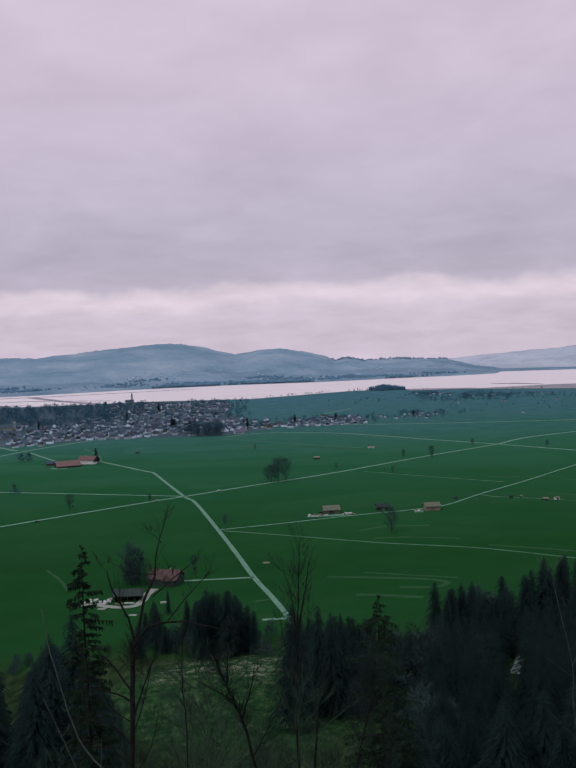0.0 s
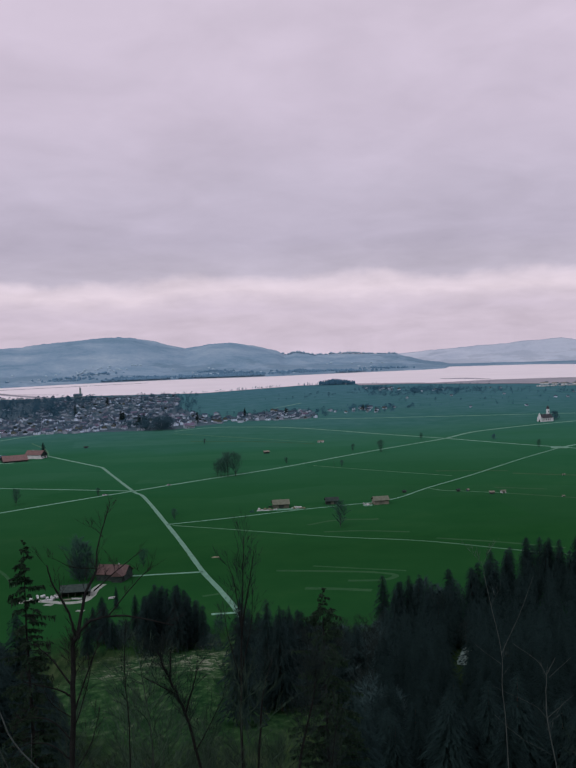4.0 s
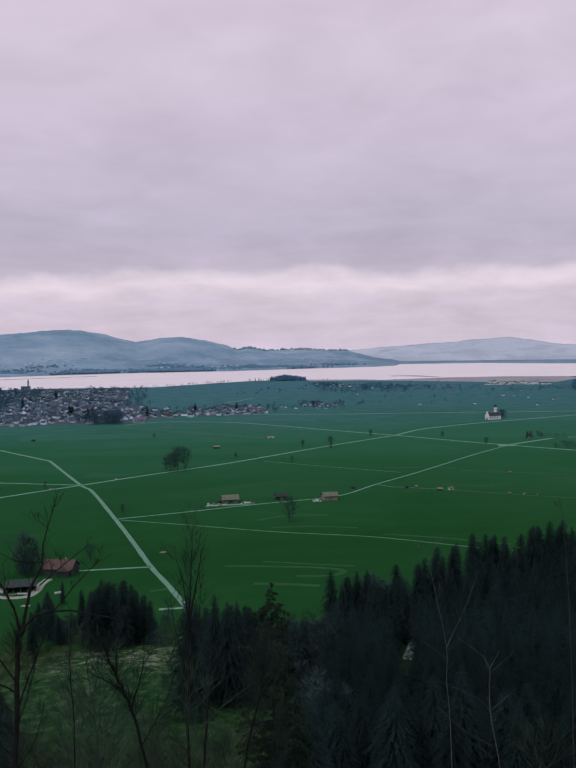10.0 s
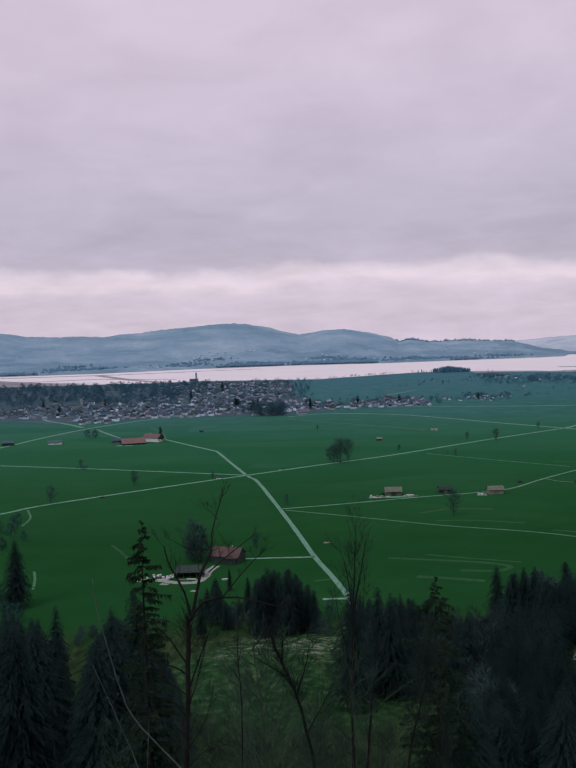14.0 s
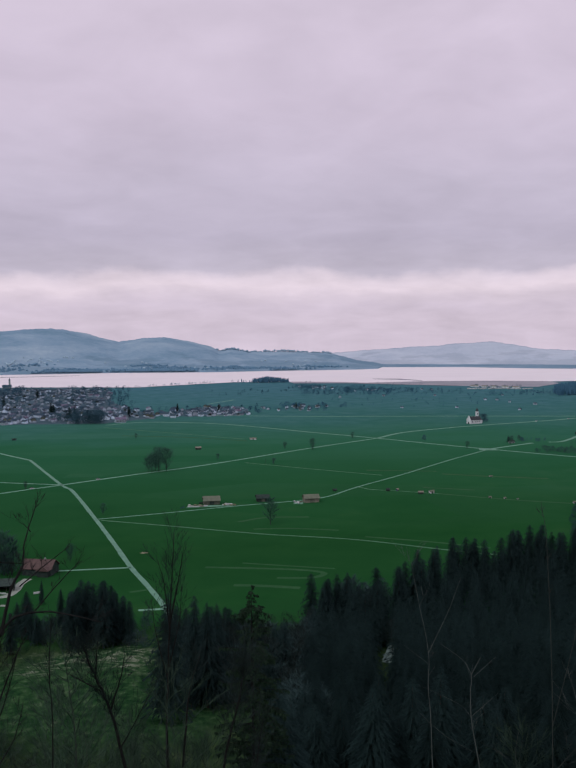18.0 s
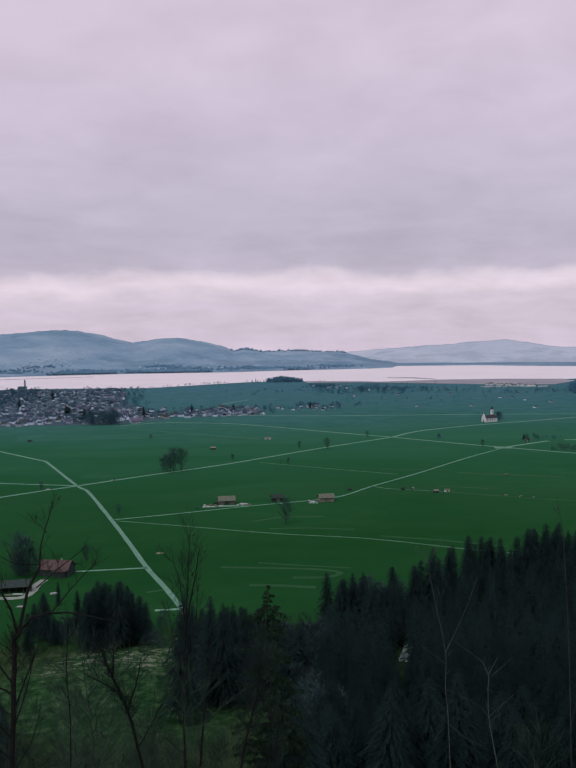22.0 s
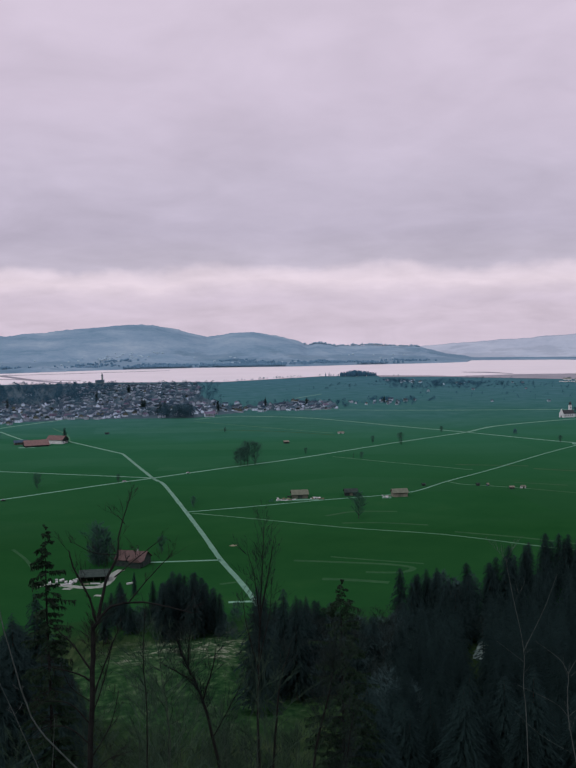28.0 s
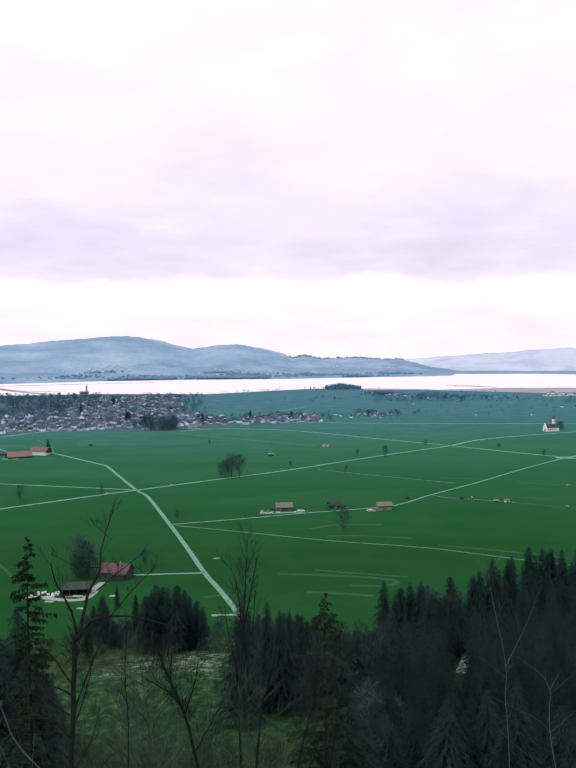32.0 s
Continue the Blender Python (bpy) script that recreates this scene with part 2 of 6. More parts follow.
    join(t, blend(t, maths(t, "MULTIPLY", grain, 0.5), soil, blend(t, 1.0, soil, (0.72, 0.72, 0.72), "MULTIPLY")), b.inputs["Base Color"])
    rise = node(t, "ShaderNodeBump", Strength=0.5, Distance=0.4)
    join(t, grain, rise.inputs["Height"])
    join(t, rise.outputs[0], b.inputs["Normal"])
    return m


def make_water():
    """Wind-roughened shallow water; its pale diffuse colour stands in for the reflected sky."""
    m = bpy.data.materials.new("lake_water")
    m.use_nodes = True
    t = m.node_tree
    t.nodes.remove(t.nodes["Principled BSDF"])
    place = node(t, "ShaderNodeNewGeometry").outputs["Position"]
    sky_pale = node(t, "ShaderNodeBsdfDiffuse")
    join(t, ramp(t, noisy(t, place, 0.006, 4.0, 0.6), [(0.35, (0.55, 0.50, 0.53)), (0.65, (0.72, 0.66, 0.69))]), sky_pale.inputs["Color"])
    shine = node(t, "ShaderNodeBsdfGlossy", Roughness=0.5)
    shine.inputs["Color"].default_value = (0.90, 0.90, 0.89, 1)
    edge = node(t, "ShaderNodeLayerWeight", Blend=0.4)
    both = node(t, "ShaderNodeMixShader")
    join(t, edge.outputs["Fresnel"], both.inputs[0])
    join(t, sky_pale.outputs[0], both.inputs[1])
    join(t, shine.outputs[0], both.inputs[2])
    join(t, both.outputs[0], t.nodes["Material Output"].inputs["Surface"])
    return m


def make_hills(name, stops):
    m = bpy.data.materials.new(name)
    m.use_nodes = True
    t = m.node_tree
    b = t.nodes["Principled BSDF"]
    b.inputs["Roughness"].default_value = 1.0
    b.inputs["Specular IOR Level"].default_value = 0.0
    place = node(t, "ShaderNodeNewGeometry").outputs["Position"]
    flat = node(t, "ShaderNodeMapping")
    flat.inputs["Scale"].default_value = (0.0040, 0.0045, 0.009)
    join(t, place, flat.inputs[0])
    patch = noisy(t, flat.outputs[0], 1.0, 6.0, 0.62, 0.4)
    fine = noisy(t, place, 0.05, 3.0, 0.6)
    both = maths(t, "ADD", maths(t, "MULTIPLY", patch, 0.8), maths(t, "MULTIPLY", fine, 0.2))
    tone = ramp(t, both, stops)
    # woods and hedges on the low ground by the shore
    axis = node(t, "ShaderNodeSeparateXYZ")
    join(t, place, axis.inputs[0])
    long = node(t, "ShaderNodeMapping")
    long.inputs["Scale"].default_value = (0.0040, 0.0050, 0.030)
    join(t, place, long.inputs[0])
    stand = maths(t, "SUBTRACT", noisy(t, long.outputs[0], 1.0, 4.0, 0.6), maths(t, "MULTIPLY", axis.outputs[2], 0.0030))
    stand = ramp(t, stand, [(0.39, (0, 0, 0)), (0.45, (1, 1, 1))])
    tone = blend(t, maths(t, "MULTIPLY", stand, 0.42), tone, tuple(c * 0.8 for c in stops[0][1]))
    join(t, tone, b.inputs["Base Color"])
    return m


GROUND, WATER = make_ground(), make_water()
# hills and far shore woods: blue aerial haze mixed into the base colours
HILLS = make_hills("haze_tinted_woods_and_pastures", [(0.34, (0.130, 0.232, 0.308)), (0.46, (0.178, 0.286, 0.374)), (0.56, (0.220, 0.326, 0.410)), (0.68, (0.280, 0.382, 0.452))])
SHORE_WOOD = material("haze_tinted_shore_wood", (0.080, 0.175, 0.262), (0.125, 0.232, 0.322), 0.01, gloss=0.0)
FAR_HILLS = make_hills("haze_tinted_far_ridge", [(0.36, (0.345, 0.42, 0.505)), (0.5, (0.405, 0.478, 0.556)), (0.66, (0.455, 0.522, 0.594))])
GRAVEL = material("pale_gravel", (0.086, 0.200, 0.142), (0.142, 0.296, 0.212), 0.2, vary=0.05)
TRACK = material("worn_grass_track", (0.034, 0.116, 0.058), (0.070, 0.172, 0.096), 0.15)
MOWN = material("mown_streak", (0.008, 0.058, 0.016), (0.019, 0.082, 0.026), 0.05)
MUD = material("wet_mudflat", (0.13, 0.145, 0.168), (0.215, 0.225, 0.255), 0.01, rough=0.5, gloss=0.4)
ROCK = material("limestone_scree", (0.10, 0.155, 0.145), (0.20, 0.29, 0.275), 0.3, bump=0.3)
NEEDLES = foliage("spruce_needles", (0.0170, 0.0340, 0.0340), (0.0255, 0.0515, 0.0505), 0.35, 0.22, 0.5)
NEEDLES_NEAR = foliage("ragged_spruce_sprays", (0.016, 0.036, 0.023), (0.033, 0.064, 0.038), 0.8, 0.15)
# distant conifers: the blue of the haze is part of the needle colour
NEEDLES_FAR = material("haze_tinted_conifers", (0.042, 0.122, 0.188), (0.072, 0.172, 0.252), 0.1, gloss=0.0, vary=0.25)
BARK = material("spruce_bark", (0.03, 0.025, 0.022), (0.07, 0.06, 0.05), 2.0, bump=0.02)
DARK_BARK = material("dark_wet_bark", (0.007, 0.008, 0.008), (0.016, 0.018, 0.017), 3.0, bump=0.015)
PALE_BARK = material("pale_ash_bark", (0.038, 0.053, 0.049), (0.080, 0.106, 0.100), 4.0, bump=0.004)
GREY_BARK = material("grey_bark", (0.021, 0.030, 0.027), (0.045, 0.060, 0.053), 2.0, bump=0.01)
TWIGS = material("bare_twigs", (0.011, 0.018, 0.017), (0.024, 0.037, 0.034), 1.0, gloss=0.0, vary=0.2)
# bluer and paler than the near twigs: distance haze in the colour
TWIGS_FAR = material("haze_tinted_crowns", (0.030, 0.104, 0.152), (0.056, 0.142, 0.202), 0.2, gloss=0.0, vary=0.25)
TWIGS_PLAIN = material("dark_bare_crowns", (0.030, 0.080, 0.066), (0.052, 0.110, 0.094), 0.3, gloss=0.0, vary=0.2)
# grey twigs, with bluish haze between the trees mixed into their colour
TWIGS_GREY = material("haze_grey_twigs", (0.023, 0.047, 0.048), (0.041, 0.072, 0.074), 0.2, gloss=0.0)
HEDGE = material("bluish_hedge_twigs", (0.030, 0.075, 0.072), (0.050, 0.100, 0.096), 0.1, gloss=0.0)
TWIGS_WOOD = material("bluish_bare_crowns", (0.016, 0.044, 0.045), (0.031, 0.066, 0.067), 0.1, gloss=0.0, vary=0.2)
PALE_YARD = material("pale_yard_gravel", (0.165, 0.205, 0.178), (0.285, 0.325, 0.285), 0.4)
# bluish tone is distance haze put into the tree colour
GROVE = material("haze_blue_grove", (0.030, 0.078, 0.105), (0.056, 0.112, 0.145), 0.2, gloss=0.0)
# ground between the houses, its colour blued with distance haze
GARDENS = material("haze_tinted_gardens_and_streets", (0.026, 0.066, 0.084), (0.058, 0.098, 0.124), 0.02, fine=8.0)
# earth greyed to blue: distance haze put into its colour
BANK = material("haze_tinted_bank", (0.055, 0.120, 0.135), (0.145, 0.195, 0.215), 0.02)
BRUSH = material("pale_brushwood", (0.017, 0.036, 0.025), (0.040, 0.068, 0.047), 1.0, gloss=0.0, vary=0.25)
PLASTER = material("white_plaster", (0.48, 0.52, 0.53), (0.64, 0.68, 0.68), 0.3, vary=0.18)
# village and far shore walls: distance haze tints the plaster colour blue
VILLAGE_WALL = material("haze_tinted_render", (0.36, 0.46, 0.56), (0.56, 0.66, 0.76), 0.3, vary=0.5)
HAZY_WALL = material("haze_tinted_walls", (0.24, 0.36, 0.44), (0.32, 0.44, 0.52), 0.3)
CREAM = material("cream_plaster", (0.17, 0.22, 0.215), (0.27, 0.33, 0.315), 0.3, vary=0.18)
WOOD = material("weathered_boards", (0.066, 0.078, 0.060), (0.132, 0.150, 0.118), 0.6, vary=0.15)
DARK_WOOD = material("dark_boards", (0.017, 0.031, 0.028), (0.038, 0.057, 0.050), 0.6, vary=0.15)
PALE_WOOD = material("pale_larch_boards", (0.14, 0.145, 0.115), (0.21, 0.21, 0.17), 0.6)
RED_TILE = material("red_roof_tiles", (0.058, 0.044, 0.042), (0.096, 0.068, 0.064), 0.5, bump=0.03, vary=0.2)
# village roofs: tile colours pulled towards blue by painted-in haze
VILLAGE_TILE = material("haze_tinted_red_tiles", (0.072, 0.072, 0.112), (0.124, 0.108, 0.155), 0.5, vary=0.3)
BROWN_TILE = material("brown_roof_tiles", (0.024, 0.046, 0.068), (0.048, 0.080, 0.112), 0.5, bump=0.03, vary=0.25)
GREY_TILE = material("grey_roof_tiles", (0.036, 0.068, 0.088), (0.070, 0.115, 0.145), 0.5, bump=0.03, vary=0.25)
CHAPEL_TILE = material("dark_brown_shingles", (0.030, 0.036, 0.042), (0.058, 0.064, 0.070), 0.6, bump=0.03)
FARM_TILE = material("muted_pink_tiles", (0.105, 0.074, 0.073), (0.165, 0.112, 0.104), 0.5, vary=0.2)
SHINGLE = material("weathered_shingles", (0.092, 0.112, 0.082), (0.142, 0.166, 0.124), 0.5, bump=0.03)
PANE = material("dark_window_glass", (0.02, 0.025, 0.03), (0.04, 0.045, 0.05), 0.5, rough=0.1, gloss=0.5)
FOIL = material("white_bale_wrap", (0.36, 0.40, 0.40), (0.50, 0.54, 0.54), 1.0, rough=0.4, gloss=0.4)
HAY = material("hay", (0.125, 0.135, 0.080), (0.21, 0.215, 0.145), 1.5)


# ---- mesh tools ----
class Build:
    """Collects vertices and faces for one mesh."""

    def __init__(self):
        self.v, self.f = [], []

    def face(self, *points):
        k = len(self.v)
        self.v.extend(tuple(p) for p in points)
        self.f.append(tuple(range(k, k + len(points))))

    def box(self, x0, y0, z0, x1, y1, z1):
        k = len(self.v)
        self.v += [(x0, y0, z0), (x1, y0, z0), (x1, y1, z0), (x0, y1, z0), (x0, y0, z1), (x1, y0, z1), (x1, y1, z1), (x0, y1, z1)]
        self.f += [tuple(k + i for i in q) for q in ((3, 2, 1, 0), (4, 5, 6, 7), (0, 1, 5, 4), (1, 2, 6, 5), (2, 3, 7, 6), (3, 0, 4, 7))]

    def prism(self, outline, axis, a, b):
        """A closed outline pushed along an axis from a to b; the outline gives the two other coordinates."""
        n, k = len(outline), len(self.v)
        for s in (a, b):
            for p, q in outline:
                self.v.append({"x": (s, p, q), "y": (p, s, q), "z": (p, q, s)}[axis])
        self.f.append(tuple(range(k + n - 1, k - 1, -1)))
        self.f.append(tuple(range(k + n, k + 2 * n)))
        for i in range(n):
            j = (i + 1) % n
            self.f.append((k + i, k + j, k + n + j, k + n + i))

    def tube(self, points, radii, sides=5):
        k = len(self.v)
        last = len(points) - 1
        for i, p in enumerate(points):
            way = points[min(i + 1, last)] - points[max(i - 1, 0)]
            side = way.cross(Vector((0.31, 0.95, 0.05)))
            if side.length < 1e-6:
                side = Vector((1, 0, 0))
            side.normalize()
            lift = way.cross(side).normalized()
            for s in range(sides):
                a = 2 * math.pi * s / sides
                self.v.append(tuple(p + (side * math.cos(a) + lift * math.sin(a)) * radii[i]))
        for i in range(last):
            for s in range(sides):
                n = (s + 1) % sides
                self.f.append((k + i * sides + s, k + i * sides + n, k + (i + 1) * sides + n, k + (i + 1) * sides + s))
        self.f.append(tuple(k + last * sides + s for s in range(sides)))

    def mesh(self, name, mat, smooth=False):
        me = bpy.data.meshes.new(name)
        me.from_pydata(self.v, [], self.f)
        me.materials.append(mat)
        if smooth:
            me.shade_smooth()
        return me


def part(name, built, mat, parent, label="", smooth=False):
    ob = new(name, built.mesh(name, mat, smooth))
    ob.parent = parent
    return tagged(ob, label)


def thing(name, label, category, group="", kind=""):
    return tagged(new(name), label, category, group, kind)


def lone(name, built, mat, label, category, group="", kind="", smooth=False):
    return tagged(new(name, built.mesh(name, mat, smooth)), label, category, group, kind)


def curve(points, steps=3):
    """A smooth line through points."""
    if len(points) < 3:
        return [points[0].lerp(points[-1], i / steps) for i in range(steps + 1)]
    out = []
    ext = [2 * points[0] - points[1], *points, 2 * points[-1] - points[-2]]
    for a, b, c, d in zip(ext, ext[1:], ext[2:], ext[3:]):
        for i in range(steps):
            s = i / steps
            out.append(0.5 * (2 * b + (c - a) * s + (2 * a - 5 * b + 4 * c - d) * s * s + (3 * b - a - 3 * c + d) * s ** 3))
    out.append(points[-1])
    return out


# ---- the land ----
def height(x, y):
    """Level of the ground: the castle slope, the flat valley and a wooded knoll by the lake."""
    r = math.hypot(x, y)
    az = math.degrees(math.atan2(x, y))
    z = float(np.interp(r, (0, 2, 7, 22, 28, 50, 60, 70, 120, 200, 300, 400, 460, 510), (150.4, 150.2, 143.5, 136.4, 131.6, 117.5, 111.2, 105, 80, 52, 28, 10, 2, 0)))
    if y < 0:
        z += min(1.0, -y / 40) * (150.4 + 0.15 * -y - z) * min(1.0, -y / max(r, 1) * 1.6)
    elif 85 < r < 460:
        z += 3.0 * noise.noise(Vector((x / 60, y / 60, 2))) * min(1, (460 - r) / 80)
    if 75 < r < 330 and -60 < az < -9:
        z += 17 * min(1, (-9 - az) / 4) * math.sin(math.pi * (r - 75) / 255) ** 0.6
    if r > 1500 and 15 < az < 60:
        side = 1 / (1 + math.exp(-(az - 24.6) / 0.9))
        z += (26 + 26 * math.exp(-((az - 31) / 3.5) ** 2)) * side * math.exp(-((r - 2420) / 210) ** 2)
    return z


def spot(az, d):
    a = radians(az)
    x, y = d * math.sin(a), d * math.cos(a)
    return Vector((x, y, height(x, y)))


def make_land():
    rings = [0.6 + i * 3.4 for i in range(9)] + [35 + 9 * i for i in range(62)] + [600 + 55 * i for i in range(80)]
    turns = [-180 + 7 * i for i in range(20)] + [-40 + 0.7 * i for i in range(144)] + [61 + 7 * i for i in range(17)]
    b = Build()
    for r in rings:
        for az in turns:
            b.v.append(tuple(spot(az, r)))
    n = len(turns)
    for i in range(len(rings) - 1):
        for j in range(n):
            k = (j + 1) % n
            b.f.append((i * n + j, (i + 1) * n + j, (i + 1) * n + k, i * n + k))
    b.f.append(tuple(range(n)))
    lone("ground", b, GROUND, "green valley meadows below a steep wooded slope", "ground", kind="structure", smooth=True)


make_land()


def slab(name, near_line, far_line, z, mat, label, category):
    """A flat sheet between a near and a far shoreline, with a small edge."""
    b = Build()
    b.prism(list(near_line) + list(reversed(far_line)), "z", z - 0.3, z)
    return lone(name, b, mat, label, category, kind="structure")


NEAR_SHORE = [(-3000, 2700), (-1025, 2789), (-575, 2766), (-439, 2815), (-217, 2779), (-73, 2750), (87, 2878), (230, 2990), (396, 2985),
              (531, 2928), (621, 2860), (837, 2920), (1028, 2908), (1200, 2840), (1700, 2950), (3000, 2900)]
FAR_SHORE = [(-3000, 3150), (-1269, 3458), (-918, 3510), (-585, 3700), (-192, 3800), (193, 3790), (485, 3880), (816, 3940), (928, 4010),
             (990, 4200), (1339, 4130), (1600, 3900), (1811, 3810), (1950, 3650), (3000, 3300)]
slab("water", NEAR_SHORE, FAR_SHORE, 0.5, WATER, "calm pale lake mirroring the overcast sky", "lake")
slab("mudflat", [(400, 2880), (560, 2858), (743, 2725), (918, 2600), (1056, 2560), (1195, 2725)],
     [(400, 2985), (531, 2932), (621, 2866), (837, 2926), (1028, 2914), (1205, 2850)], 0.9, MUD, "pinkish wet mudflat along the lake shore", "mudflat")
for near_bar, far_bar in (
        ([(704, 3100), (770, 3045), (830, 2955)], [(704, 3125), (790, 3105), (836, 2985)]), ([(470, 2930), (540, 2890), (600, 2872)], [(470, 2952), (560, 2925), (606, 2895)]),
        ([(-1100, 2960), (-800, 3080), (-520, 2930)], [(-1100, 2980), (-800, 3105), (-520, 2945)]),
        ([(-1500, 2850), (-1000, 2880), (-760, 2860)], [(-1500, 2890), (-1000, 2910), (-760, 2868)]),
        ([(-880, 3329), (-700, 3000), (-540, 2760)], [(-850, 3345), (-670, 3010), (-500, 2775)]),
        ([(-1150, 2735), (-960, 2740), (-820, 2743)], [(-1260, 3240), (-1040, 3030), (-760, 2800)]),
        ([(-1500, 3260), (-800, 3360), (-300, 3560)], [(-1500, 3300), (-800, 3395), (-300, 3580)])):
    slab("mud_bank", near_bar, far_bar, 0.8, MUD, "low dark mud bank in the shallow lake", "mud bank")


def make_hills_mesh():
    az_near, el_near = zip((-45, 0.3), (-30, 0.25), (-20, 0.15), (-18.7, -0.08), (-14.3, -0.22), (-12.5, -0.06), (-10.2, 0.14), (-7.3, 0.34), (-5.8, 0.32),
                           (-4.35, 0.04), (-2.5, -0.45), (-1, -0.19), (0.3, -0.18), (1.7, -0.42), (2.9, -0.72), (3.5, -1.04), (4.1, -0.91), (5.3, -1.08),
                           (7.4, -1.05), (10.2, -1.17), (11.8, -1.55), (13.5, -1.86), (16, -1.93), (24, -1.93), (27, -1.6), (60, -1.5))
    az_far, el_far = zip((-45, -1), (8, -1.4), (10.3, -1.13), (13.5, -0.9), (16.4, -0.71), (19.6, -0.47), (21, -0.66), (22.8, -0.94), (25, -1.01),
                         (27, -0.87), (28.8, -1.08), (33, -0.8), (60, -0.9))
    shore_az = [math.degrees(math.atan2(x, y)) for x, y in FAR_SHORE]
    shore_r = [math.hypot(x, y) for x, y in FAR_SHORE]
    turns = [-42 + 0.14 * i for i in range(720)]
    n = len(turns)

    def rough(r, az, s):
        p = Vector((r * math.sin(radians(az)) / 90, r * math.cos(radians(az)) / 90, 0))
        return (5.0 * noise.noise(p) + 3.4 * noise.noise(p * 3.1) + 2.4 * noise.noise(p * 7)) * min(1, s / 0.05)

    near_hills, far_hills, homes, crest_trees, shore_trees = Build(), Build(), Build(), Build(), Build()

    def near_point(az, s):
        first = float(np.interp(az, shore_az, shore_r)) - 2
        r = first + (4650.0 - first) * s
        ridge = max(3.0, 152 + 4650 * math.tan(radians(float(np.interp(az, az_near, el_near)))))
        z = ridge * (0.25 * s + 0.75 * s * s * (3 - 2 * s)) ** 0.9 if s <= 1 else ridge * (1 - 4 * (s - 1))
        low = float(np.interp(az, (11.5, 14, 25, 27), (1, 0.25, 0.25, 1)))
        return Vector((r * math.sin(radians(az)), r * math.cos(radians(az)), max(z + low * (rough(r, az, s) + (7 if 0 < s < 0.06 else 0)), -1.0)))

    rows = [0, 0.02, 0.05, 0.09, 0.14, 0.2, 0.28, 0.36, 0.45, 0.54, 0.63, 0.72, 0.8, 0.87, 0.93, 0.97, 1.0, 1.06, 1.2]
    for s in rows:
        for az in turns:
            near_hills.v.append(tuple(near_point(az, s)))
    luck = random.Random(71)
    for a0, a1, s0, s1, count in ((-9, -5, 0.2, 0.34, 30), (-3.5, 0, 0.1, 0.3, 8), (1, 4, 0.05, 0.2, 8), (6, 9.5, 0.2, 0.5, 8), (-14, -9, 0.15, 0.3, 6)):
        for i in range(count):
            p = near_point(luck.uniform(a0, a1), luck.uniform(s0, s1))
            w, h = luck.uniform(3, 6), luck.uniform(1.5, 3)
            homes.prism([(p.y - 5, p.z - 4), (p.y + 5, p.z - 4), (p.y + 5, p.z + h), (p.y, p.z + h + 2.5), (p.y - 5, p.z + h)], "x", p.x - w, p.x + w)
    for i in range(220):
        p = near_point(luck.uniform(3.2, 10.2), 0.985)
        w, h = luck.uniform(3, 9), luck.uniform(2, 8) + (4 if i % 9 == 0 else 0)
        crest_trees.tube([p, p + Vector((0, 0, h * 0.5)), p + Vector((0, 0, h))], [w * 0.7, w, w * 0.35], 6)
    for stand in range(40):
        a0, s0 = luck.uniform(-21, 11), luck.choice((0.012, 0.02, 0.05, 0.09, 0.14, 0.2))
        for i in range(luck.randint(24, 70)):
            p = near_point(a0 + luck.gauss(0, 0.75), max(0.008, s0 + luck.gauss(0, 0.010)))
            w, h = luck.uniform(3, 6.5), luck.uniform(3, 9)
            shore_trees.tube([p - Vector((0, 0, 2)), p + Vector((0, 0, h * 0.5)), p + Vector((luck.uniform(-1, 1), 0, h))], [w * 0.9, w, w * 0.3], 6)
    steps = [0, 0.15, 0.3, 0.45, 0.6, 0.75, 0.9, 1.0, 1.1]
    for s in steps:
        for az in turns:
            r = 4680 + 230 * s
            crest = 152 + 4910 * math.tan(radians(float(np.interp(az, az_far, el_far))))
            z = -40 + (crest + 40) * min(s, 1) ** 0.8 - 300 * max(0, s - 1)
            far_hills.v.append((r * math.sin(radians(az)), r * math.cos(radians(az)), z + 0.6 * rough(r, az, s)))
    for b, count in ((near_hills, len(rows)), (far_hills, len(steps))):
        for i in range(count - 1):
            for j in range(n - 1):
                b.f.append((i * n + j, i * n + j + 1, (i + 1) * n + j + 1, (i + 1) * n + j))
    lone("backdrop", near_hills, HILLS, "wooded hills beyond the lake, coloured hazy blue", "hills", kind="structure", smooth=True)
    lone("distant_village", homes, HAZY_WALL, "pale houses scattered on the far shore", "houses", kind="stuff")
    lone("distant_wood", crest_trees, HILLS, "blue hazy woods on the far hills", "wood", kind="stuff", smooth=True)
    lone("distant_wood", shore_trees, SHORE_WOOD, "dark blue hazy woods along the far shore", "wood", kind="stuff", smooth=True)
    lone("backdrop", far_hills, FAR_HILLS, "far ridge beyond the lake, coloured pale hazy blue", "hills", kind="structure", smooth=True)


make_hills_mesh()


